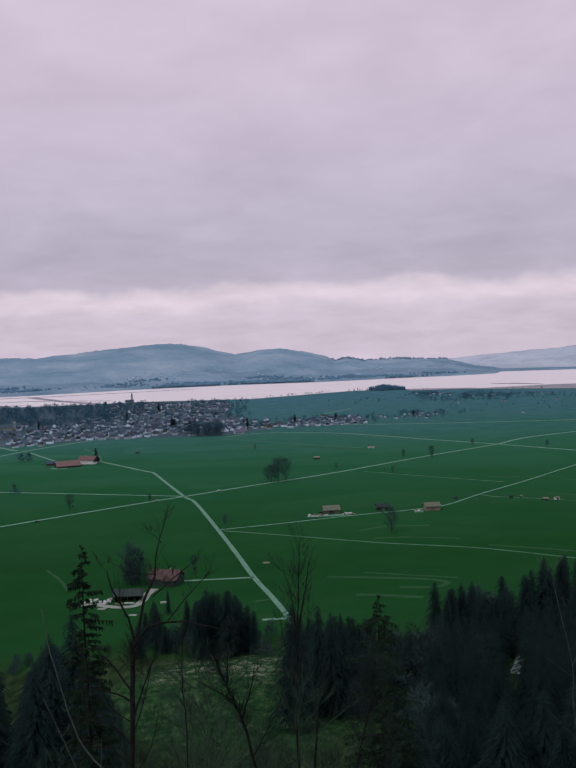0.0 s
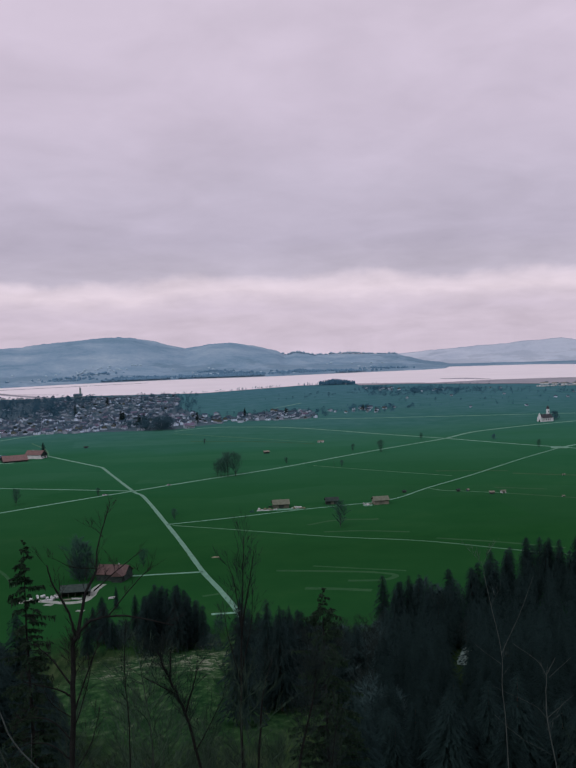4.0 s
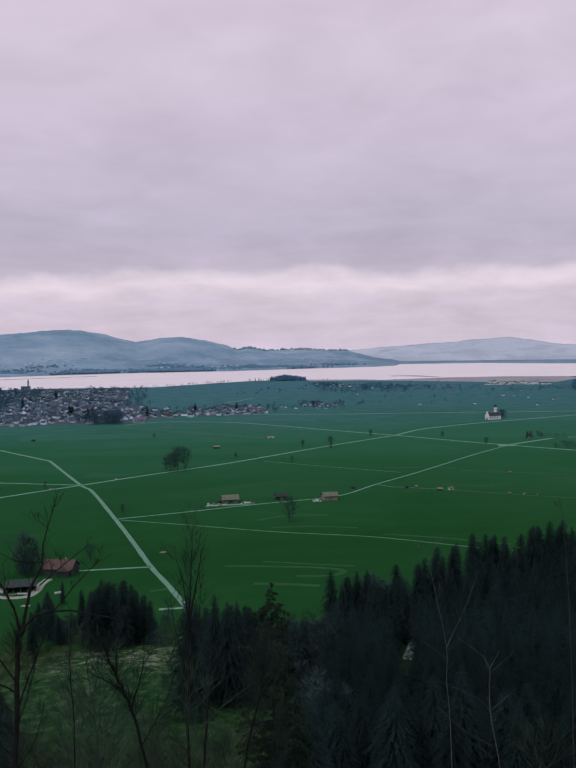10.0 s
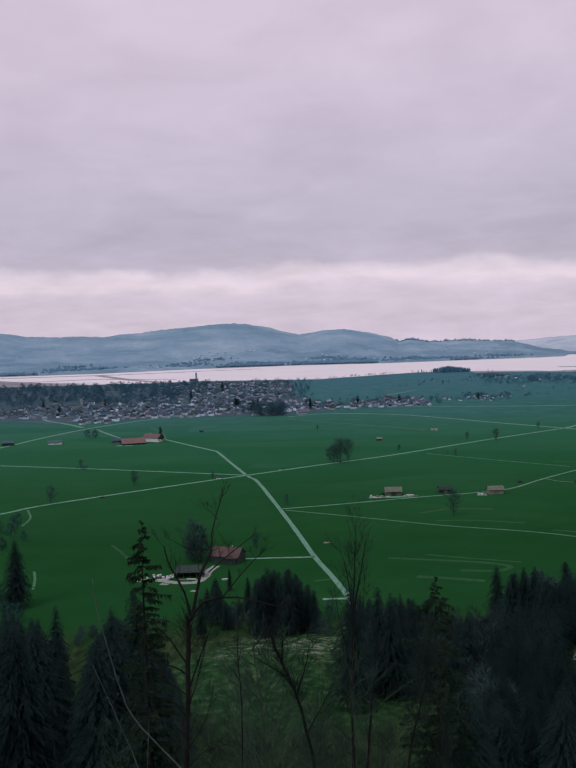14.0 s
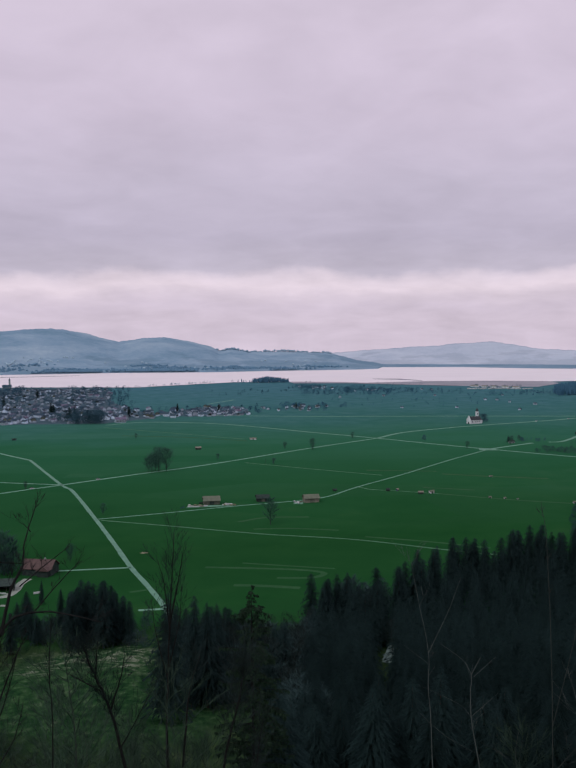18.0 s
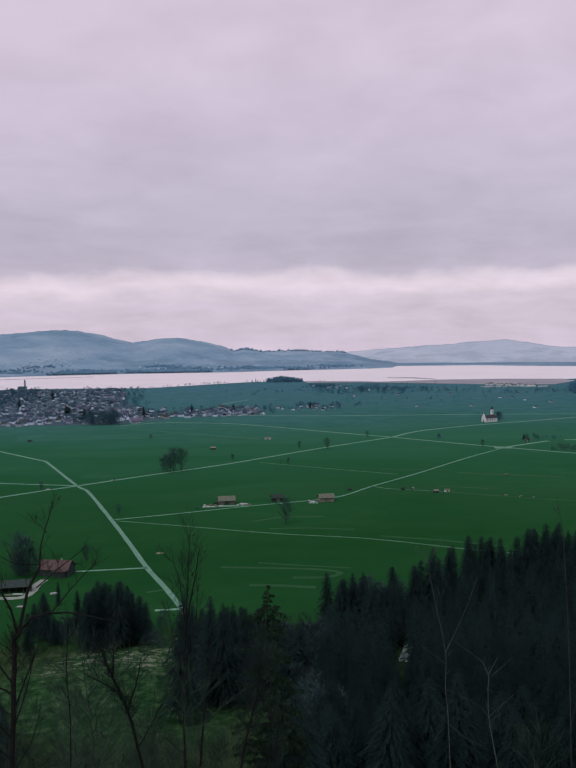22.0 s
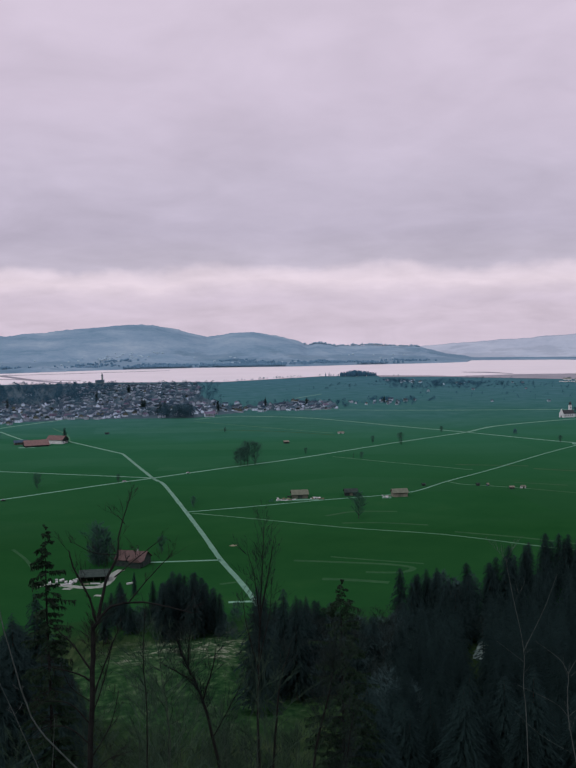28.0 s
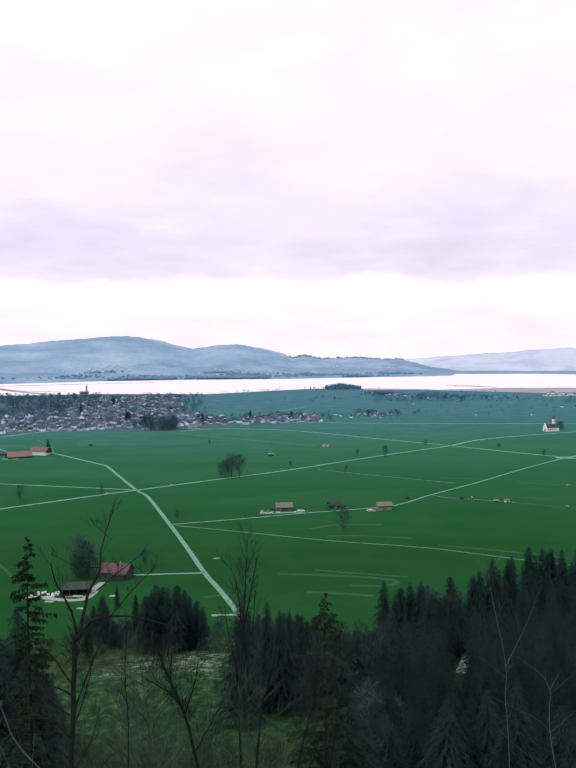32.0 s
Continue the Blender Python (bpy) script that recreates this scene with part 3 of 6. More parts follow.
# ---- roads and tracks ----
def road(line, width, mat, name, label, lift=0.12):
    points = curve([Vector((x, y, 0)) for x, y in line], 6)
    b = Build()
    last = len(points) - 1
    for i, p in enumerate(points):
        way = (points[min(i + 1, last)] - points[max(i - 1, 0)]).normalized()
        side = Vector((way.y, -way.x, 0)) * width / 2 * (1 + 0.06 * math.sin(i * 1.7))
        for q, z in ((p - side * 1.06, 0.0), (p - side, lift), (p + side, lift), (p + side * 1.06, 0.0)):
            b.v.append((q.x, q.y, height(q.x, q.y) + z))
    for i in range(last):
        for s in range(3):
            k = i * 4 + s
            b.f.append((k, k + 4, k + 5, k + 1))
    return lone(name, b, mat, label, "road" if name == "road" else "track" if name == "track" else name.replace("_", " "), kind="structure")


ROADS = [
    ([(-159, 1175), (-103, 980), (-87, 935), (-55, 788), (-36, 696), (-21, 620), (-9, 570), (1, 523), (4, 500)], 3.4),
    ([(-440, 600), (-360, 710), (-295, 788), (-265, 830), (-149, 936), (-102, 975), (-29, 1037), (55, 1105), (192, 1239), (310, 1345)], 3.8),
    ([(310, 1345), (371, 1420), (466, 1480), (540, 1515), (648, 1562), (768, 1616), (894, 1630), (1300, 1640)], 5.0),
    ([(-94, 1613), (-28, 1655), (82, 1615), (158, 1536), (224, 1449), (310, 1345), (365, 1270), (420, 1200), (495, 1112), (538, 1065), (600, 990)], 4.4),
    ([(-520, 1120), (-468, 1261), (-443, 1376), (-402, 1505), (-350, 1600), (-292, 1686)], 5.0),
    ([(-540, 1680), (-520, 1641), (-470, 1580), (-421, 1510)], 7.0),
    ([(-391, 1476), (-337, 1374), (-302, 1312)], 3.4),
    ([(97, 2060), (167, 2188)], 5.0), ([(535, 1259), (555, 1262), (585, 1295), (610, 1325), (650, 1345), (694, 1363)], 5.0), ([(580, 1085), (601, 1108), (640, 1125)], 9.0),
    ([(-55, 788), (-2, 806), (63, 831), (123, 850), (153, 868), (192, 918), (259, 995), (344, 1100), (421, 1188)], 2.0),
    ([(421, 1188), (448, 1210), (509, 1252)], 5.0),
]
for line, width in ROADS:
    road(line, width, GRAVEL, "road", "narrow pale gravel farm road across the meadows")
TRACKS = [
    ([(-250, 1316), (-179, 1205), (-159, 1175)], 3.6),
    ([(-500, 1118), (-404, 1086), (-288, 1047), (-158, 998), (-104, 977)], 2.8),
    ([(-50, 783), (-2, 756), (73, 712), (141, 681), (203, 635), (260, 600)], 2.2),
    ([(90, 1775), (267, 1724), (442, 1698), (534, 1685), (687, 1656), (825, 1636)], 5.0),
    ([(-67, 618), (-21, 620)], 2.6), ([(-14, 522), (3, 523)], 3.0),
    ([(192, 918), (203, 900), (222, 890), (260, 867)], 2.0), ([(97, 1113), (165, 1050), (234, 990)], 2.2), ([(-93, 1572), (20, 1462), (119, 1363)], 2.3),
    ([(-310, 1500), (-270, 1400), (-250, 1316)], 2.0),
    ([(-276, 804), (-262, 768), (-258, 735)], 1.8), ([(-201, 592), (-194, 572), (-188, 550)], 1.6),
]
for line, width in TRACKS:
    road(line, width, TRACK if width < 2.5 else GRAVEL, "track", "thin worn track through green meadow")
STREAKS = [
    ([(27, 614), (60, 606), (88, 598), (101, 588), (92, 578), (70, 580)], 1.6), ([(42, 567), (62, 562), (81, 555)], 2.0), 
    ([(260, 867), (318, 824), (365, 798)], 1.6), 
    ([(60, 760), (85, 775), (120, 772)], 1.6), ([(-168, 664), (-152, 634), (-140, 604)], 0.9),
    ([(300, 990), (345, 965), (400, 940)], 2.6), ([(-20, 560), (-5, 566)], 1.2), ([(52, 622), (80, 610), (110, 598)], 1.0), ([(70, 730), (100, 728), (135, 716)], 1.4), ([(150, 690), (190, 668), (230, 640)], 1.4), ([(255, 905), (300, 882)], 1.6), ([(-60, 1440), (40, 1400), (120, 1340)], 2.0), ([(225, 1030), (300, 1010)], 2.0),
]
for line, width in STREAKS:
    road(line, width * 2.6, MOWN, "mown_strip", "light mown streak in the grass", 0.05)

road([tuple(spot(az, d).xy) for az, d in ((25.4, 2262), (26.1, 2240), (26.9, 2215), (27.8, 2205), (28.6, 2215))], 46, BANK, "bank", "bare earth bank below the wooded knoll, tinted haze blue")

# gardens and lanes under the village, in a haze-tinted colour
def ragged(corners):
    out = []
    for (x, y), (u, v) in zip(corners, corners[1:] + corners[:1]):
        steps = max(2, int(math.hypot(u - x, v - y) / 22))
        for i in range(steps):
            px, py = x + (u - x) * i / steps, y + (v - y) * i / steps
            out.append((px + 9 * noise.noise(Vector((px / 30, py / 30, 1))), py + 16 * noise.noise(Vector((px / 30, py / 30, 7)))))
    return out


b = Build()
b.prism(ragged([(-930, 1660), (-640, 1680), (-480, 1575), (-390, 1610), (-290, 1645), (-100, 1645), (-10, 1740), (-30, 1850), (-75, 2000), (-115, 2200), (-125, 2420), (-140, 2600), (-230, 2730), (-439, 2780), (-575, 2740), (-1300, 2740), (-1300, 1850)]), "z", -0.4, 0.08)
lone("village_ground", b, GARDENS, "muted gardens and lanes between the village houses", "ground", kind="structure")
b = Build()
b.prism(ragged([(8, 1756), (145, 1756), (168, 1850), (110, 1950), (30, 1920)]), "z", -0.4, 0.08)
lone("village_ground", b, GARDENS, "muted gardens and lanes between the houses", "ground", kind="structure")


# ---- trees ----
def spruce_crown(b, rng, tall, wide, layers, arms, teeth, bare=0.1, droop=0.35, power=0.8, full=1.0):
    """Whorls of drooping sprays with ragged edges."""
    for i in range(layers):
        s = bare + (1 - bare) * (i / layers) ** 0.92
        z = tall * s
        reach = wide * (1 - s) ** power * rng.uniform(0.8, 1.12) + 0.12
        for k in range(arms):
            if rng.random() < 0.08:
                continue
            a = 2 * math.pi * (k + rng.random() * 0.8) / arms + i * 0.9
            out = Vector((math.cos(a), math.sin(a), 0))
            side = Vector((-out.y, out.x, 0))
            span = reach * rng.uniform(0.65, 1.15)
            fall = span * droop * rng.uniform(0.6, 1.5)
            half = span * rng.uniform(0.17, 0.30) * full
            z0 = z + rng.uniform(-0.5, 0.5) * tall / layers
            spine = []
            for q in range(teeth + 1):
                w = q / teeth
                spine.append(out * span * w + Vector((0, 0, z0 + span * 0.12 * w * (1 - w) * 4 - fall * w * w)))
            for q in range(teeth):
                w = (q + 0.5) / teeth
                thick = half * math.sin(math.pi * min(1, 0.22 + 0.78 * w)) ** 0.7 * rng.uniform(0.55, 1.25)
                sag = Vector((0, 0, -thick * rng.uniform(0.35, 0.95)))
                ahead = out * span / teeth * rng.uniform(0.3, 0.9)
                b.face(spine[q], spine[q + 1], spine[q + 1] + side * thick + sag + ahead)
                b.face(spine[q + 1], spine[q], spine[q + 1] - side * thick + sag + ahead)
            b.face(spine[-1] + side * half * 0.2, spine[-1] - side * half * 0.2, spine[-1] + out * span * 0.12 + Vector((0, 0, -fall * 0.4)))


def spruce(rng, tall, wide, layers, arms, teeth, label, needles, **more):
    top = thing("spruce_tree", label, "tree")
    b = Build()
    b.tube([Vector((0, 0, -2.0)), Vector((0, 0, tall * 0.4)), Vector((0, 0, tall * 0.97))], [tall * 0.014, tall * 0.009, 0.02], 6)
    part("trunk", b, BARK, top)
    b = Build()
    spruce_crown(b, rng, tall, wide, layers, arms, teeth, **more)
    part("crown", b, needles, top)
    return top


def grow(b, rng, start, way, length, thick, level, sides, lean=0.5, splits=(2, 4), up=0.25, least=0.004):
    """A branch with side shoots, again and again."""
    thick = max(thick, least)
    points = [start]
    bits = 3 if level > 1 else 2 if level else 1
    step = way.copy()
    for i in range(bits):
        step = (step + Vector((rng.uniform(-1, 1), rng.uniform(-1, 1), rng.uniform(-0.6, 1) * up * 2)) * 0.22).normalized()
        points.append(points[-1] + step * length / bits)
    b.tube(points, [thick * (1 - 0.5 * i / bits) for i in range(bits + 1)], sides if level > 1 else 3)
    if level <= 0:
        return
    for i in range(rng.randint(*splits)):
        w = rng.uniform(0.15, 1.0)
        k = min(int(w * bits), bits - 1)
        base = points[k].lerp(points[k + 1], w * bits - k)
        a = rng.uniform(0, 2 * math.pi)
        bow = Vector((math.cos(a), math.sin(a), rng.uniform(-0.1, 0.6)))
        grow(b, rng, base, (step + bow * lean * rng.uniform(0.7, 1.5) + Vector((0, 0, up))).normalized(), length * rng.uniform(0.55, 0.8),
             thick * 0.5, level - 1, sides, lean, splits, up, least)
    grow(b, rng, points[-1], step, length * 0.7, thick * 0.5, level - 1, sides, lean, splits, up, least)


def bare_tree(rng, tall, stem, thick, levels, bark, twig, label, name="bare_tree", lean=0.9, splits=(2, 3), fine=1.0, least=0.01, limbs=16, spread=0.3):
    """A leader with limbs all the way up, inside an oval outline."""
    top = thing(name, label, "tree")
    b = Build()
    sway = [Vector((0, 0, -1.5))] + [Vector((rng.uniform(-1, 1) * 0.02 * tall, rng.uniform(-1, 1) * 0.02 * tall, tall * q)) for q in (0.2, 0.42, 0.64, 0.9)]
    points = curve(sway, 3)
    last = len(points) - 1
    b.tube(points, [thick * (1 - 0.93 * (i / last) ** 0.8) for i in range(last + 1)], 7)
    part("trunk", b, bark, top)
    b = Build()
    for k in range(limbs):
        h = stem + (0.94 - stem) * (k + rng.random()) / limbs
        w = min(h / 0.9, 0.999) * last
        base = points[int(w)].lerp(points[min(int(w) + 1, last)], w - int(w))
        a = 2.4 * k + rng.uniform(-0.5, 0.5)
        way = Vector((math.cos(a) * lean, math.sin(a) * lean, rng.uniform(0.5, 1.0))).normalized()
        reach = tall * spread * (0.35 + 0.75 * math.sin(math.pi * min(1, 0.12 + 0.95 * (h - stem) / (1 - stem)))) * rng.uniform(0.75, 1.2)
        grow(b, rng, base, way, reach * 0.6, thick * 0.35 * fine, levels, 4, 0.6, splits, 0.2, least)
    part("crown", b, twig, top)
    return top


def turned(p, rng, scale=1.0, tall=1.0):
    return Matrix.LocRotScale(p, Euler((rng.uniform(-0.02, 0.02), rng.uniform(-0.02, 0.02), rng.uniform(0, 6.28))), (scale, scale, scale * tall))


class Grove:
    """First use places the model itself, later uses place copies."""

    def __init__(self, models, exact=False):
        self.models, self.used, self.exact = models, [False] * len(models), exact

    def plant(self, k, m, label="", group=""):
        ob = self.models[k]
        if self.used[k]:
            ob = copy_thing(ob, m)
            if self.exact:
                ob.matrix_basis = m
        else:
            ob.matrix_basis = m
            self.used[k] = True
        return tagged(ob, label, group=group)


rng = random.Random(11)
SPRUCES = Grove([spruce(rng, 26, w, 34, 9, 5, "dark green spruce in the dense forest below the slope", NEEDLES, power=p)
                 for w, p in ((5.4, 0.42), (6.0, 0.46), (4.9, 0.40), (5.6, 0.38), (6.4, 0.52))])


SPRUCES_NEAR = Grove([spruce(rng, 26, w, 46, 12, 5, "dark green spruce on the steep slope", NEEDLES, power=p, full=0.8)
                      for w, p in ((5.2, 0.50), (5.8, 0.55), (4.7, 0.48), (5.4, 0.60))], exact=True)


def forest_edge(az):
    return float(np.interp(az, (8, 9, 10, 11.1, 12.3, 13.5, 15, 16.2, 18.3, 20, 22, 24.4, 25.2, 26, 28.2, 29, 34),
                           (474, 482, 470, 492, 455, 518, 500, 560, 590, 575, 628, 618, 610, 600, 600, 620, 620)))


def merged_trees(name, places, template, mat, label, category):
    """Many alike trees joined into one object."""
    vs = np.array(template.v)
    fs = np.array([f for f in template.f if len(f) == 3])
    allv, allf = [], []
    for i, (p, scale, turn) in enumerate(places):
        c, s = math.cos(turn), math.sin(turn)
        allv.append((vs * scale) @ np.array([[c, s, 0], [-s, c, 0], [0, 0, 1]]) + np.array(p))
        allf.append(fs + i * len(vs))
    allv, allf = np.concatenate(allv), np.concatenate(allf)
    me = bpy.data.meshes.new(name)
    me.vertices.add(len(allv))
    me.vertices.foreach_set("co", allv.ravel())
    me.loops.add(allf.size)
    me.loops.foreach_set("vertex_index", allf.ravel())
    me.polygons.add(len(allf))
    me.polygons.foreach_set("loop_start", np.arange(0, allf.size, 3))
    me.update(calc_edges=True)
    me.materials.append(mat)
    return tagged(new(name, me), label, category, kind="stuff")


def plant_forest():
    rng = random.Random(5)
    inner, closer = [], []
    d = 150.0
    while d < 640:
        step = 8.0
        az = 8.7 + rng.uniform(0, 1.0)
        while az < 33.5:
            spread = rng.uniform(0.75, 1.3)
            p = spot(az + rng.uniform(-0.3, 0.3), d + rng.uniform(-4, 4))
            edge = forest_edge(az)
            slip = 12.7 < az < 14.2 and 215 < d < 345
            gap = 12.7 < az < 14.2 and 345 <= d < 435 or 26.4 < az < 28.9 and 450 < d < 572
            if d < edge + rng.uniform(-5, 3) and not gap and rng.random() > 0.06:
                size = rng.uniform(0.82, 1.06) if d < edge - 25 else rng.uniform(0.98, 1.14)
                if slip:
                    size *= 0.5
                if d < 200:
                    SPRUCES_NEAR.plant(rng.randrange(4), turned(p, rng, size * rng.uniform(0.8, 1.05), rng.uniform(0.9, 1.06)), group="spruces of the slope forest")
                elif edge - d < 26:
                    SPRUCES.plant(rng.randrange(5), turned(p, rng, size, rng.uniform(0.97, 1.04)), group="spruces of the slope forest")
                else:
                    (inner if d > 330 else closer).append((p, size * rng.uniform(0.8, 1.06), rng.uniform(0, 6.28)))
            az += math.degrees(step * spread / d)
        d += step
    b = Build()
    spruce_crown(b, random.Random(3), 26, 5.4, 20, 8, 3, power=0.55)
    fine = Build()
    spruce_crown(fine, random.Random(4), 26, 5.2, 36, 10, 3, power=0.6, full=0.75)
    merged_trees("forest_interior", closer, fine, NEEDLES, "dense dark spruces crowding the middle slope", "forest")
    merged_trees("forest_interior", inner, b, NEEDLES, "dense dark spruce forest on the lower slope", "forest")


plant_forest()
# spruces that stand apart: direction, distance, size, slimness
for az, d, size, slim in ((-5.5, 478, 0.92, 1.0), (-4.9, 488, 1.02, 1.0), (-4.2, 480, 1.0, 0.95), (-3.7, 490, 0.95, 1.0), (-3.0, 468, 0.9, 0.95), (-2.4, 462, 0.86, 1.1),
                          (-4.6, 465, 0.8, 1.1), (-8.0, 480, 0.86, 0.9), (-7.5, 470, 0.6, 1.0), (-9.0, 455, 0.7, 1.0), (1.3, 420, 0.86, 1.0), (0.5, 395, 0.8, 1.1), (2.4, 425, 0.82, 1.1), (3.3, 418, 0.8, 1.0),
                          (2.9, 380, 0.78, 1.1), (1.8, 375, 0.8, 1.2), (4.3, 400, 0.82, 1.0), (0.0, 370, 0.66, 1.1), (5.2, 390, 0.8, 1.1), (3.8, 360, 0.75, 1.1),
                          (-17.5, 405, 0.62, 1.0), (-22.5, 560, 0.9, 1.0), (-24.5, 540, 1.0, 1.0), (-21.5, 300, 0.95, 1.0),
                          (6.6, 190, 0.72, 1.0), (7.2, 170, 0.8, 1.0), (5.9, 150, 0.7, 0.9), (6.9, 140, 0.75, 1.0)):
    p = spot(az, d)
    SPRUCES.plant(rng.randrange(5), Matrix.LocRotScale(p, Euler((0, 0, rng.uniform(0, 6.28))), (size / slim, size / slim, size)),
                  "dark green spruce standing by the clearing" if d > 300 else "dark spruce on the steep slope")


def fill(models, kinds, box, count, gap, limit, label, group, rng, size=(0.85, 1.08), tops=1.0):
    """Trees scattered over a sector, none reaching above the sight line given by limit (direction, elevation)."""
    a0, a1, d0, d1 = box
    done = []
    for i in range(count * 12):
        az, d = rng.uniform(a0, a1), math.sqrt(rng.uniform(d0 * d0, d1 * d1))
        p = spot(az, d)
        if any((p.x - q.x) ** 2 + (p.y - q.y) ** 2 < gap * gap for q in done):
            continue
        room = 152 + d * math.tan(radians(float(np.interp(az, *limit)))) - p.z
        s = min(rng.uniform(*size), room * rng.uniform(tops, 1.0) / (26.5 if tops == 1 else 17.5))
        if s < 0.5:
            continue
        done.append(p)
        models.plant(rng.randrange(kinds), turned(p, rng, s), label, group)
        if len(done) >= count:
            break


fill(SPRUCES_NEAR, 4, (-27, -10.4, 105, 290), 84, 7.0, ((-27, -24, -20.5, -18.6, -17.4, -16.6, -15.6, -14.4, -13.2, -12.4, -11.4, -10.4), (-14, -14.5, -15.4, -16.2, -18.5, -19.5, -18, -16.2, -17.2, -18, -18.8, -21)),
     "dark spruce on the steep slope", "spruces on the near slope", random.Random(61))
fill(SPRUCES, 5, (-5.8, -2.0, 448, 492), 16, 5.5, ((-6, -5.3, -4.6, -3.6, -3, -2), (-15.5, -14.7, -14.3, -14.6, -15, -15.8)),
     "dark green spruce standing by the clearing", "spruces behind the clearing", random.Random(66), (0.9, 1.1))
fill(SPRUCES, 5, (0.2, 7.8, 320, 440), 28, 8.5, ((-1, 0.2, 1.2, 2.0, 2.6, 3.4, 4.4, 5.5, 8), (-18, -16.6, -15.5, -16.2, -15.6, -16, -16.4, -16.8, -17.6)),
     "dark spruce in the thicket beside the clearing", "spruces beside the clearing", random.Random(62), (0.6, 0.95))
for az, d, size in ((27.2, 865, 1.22), (27.9, 880, 1.28), (28.7, 860, 1.25), (29.5, 875, 1.2), (30.4, 870, 1.25), (28.3, 900, 1.2), (25.0, 690, 0.8), (27.6, 668, 0.86), (28.5, 665, 0.9), (30.2, 800, 1.3), (30.8, 790, 1.25), (31.4, 810, 1.3), (29.6, 830, 1.3), (30.0, 850, 1.3), (30.9, 850, 1.35), (31.8, 840, 1.3), (29.1, 845, 1.2), (29.4, 640, 0.95), (31.2, 860, 1.2)):
    SPRUCES.plant(rng.randrange(5), turned(spot(az, d), rng, size), "tall dark spruce at the valley edge", "spruces at the valley edge")

# spruces whose tops show clearly: direction, elevation of the top, distance, breadth
for az, el, d, broad in ((-20.4, -16.1, 130, 1.1), (-18.9, -16.4, 140, 1.2), (-17.65, -15.6, 200, 0.8), (-19.7, -17.2, 115, 1.0), (-14.4, -16.0, 118, 1.05), (-13.0, -14.9, 165, 0.9), (-12.1, -18.3, 96, 1.1),
                         (-15.3, -17.3, 112, 1.0), (-19.8, -11.65, 545, 1.15), (-20.9, -13.6, 560, 1.0), (-8.07, -14.75, 497, 1.3), (-8.6, -15.3, 490, 1.2), (-7.2, -14.2, 545, 0.7), (-6.1, -14.75, 486, 0.9), (-5.6, -14.9, 478, 0.9), (0.25, -15.3, 300, 1.0), (1.83, -15.5, 330, 0.9),
                         (2.6, -15.85, 320, 0.9), (3.2, -15.9, 350, 0.9), (6.9, -20.6, 110, 1.1), (7.7, -21.4, 120, 1.0), (6.0, -21.8, 105, 1.0)):
    p = spot(az, d)
    size = (152 + d * math.tan(radians(el)) - p.z) / 26
    SPRUCES_NEAR.plant(rng.randrange(4), Matrix.LocRotScale(p, Euler((0, 0, rng.uniform(0, 6.28))), (size * broad, size * broad, size)), "dark green spruce standing by the clearing" if d > 280 else "dark spruce on the steep slope")


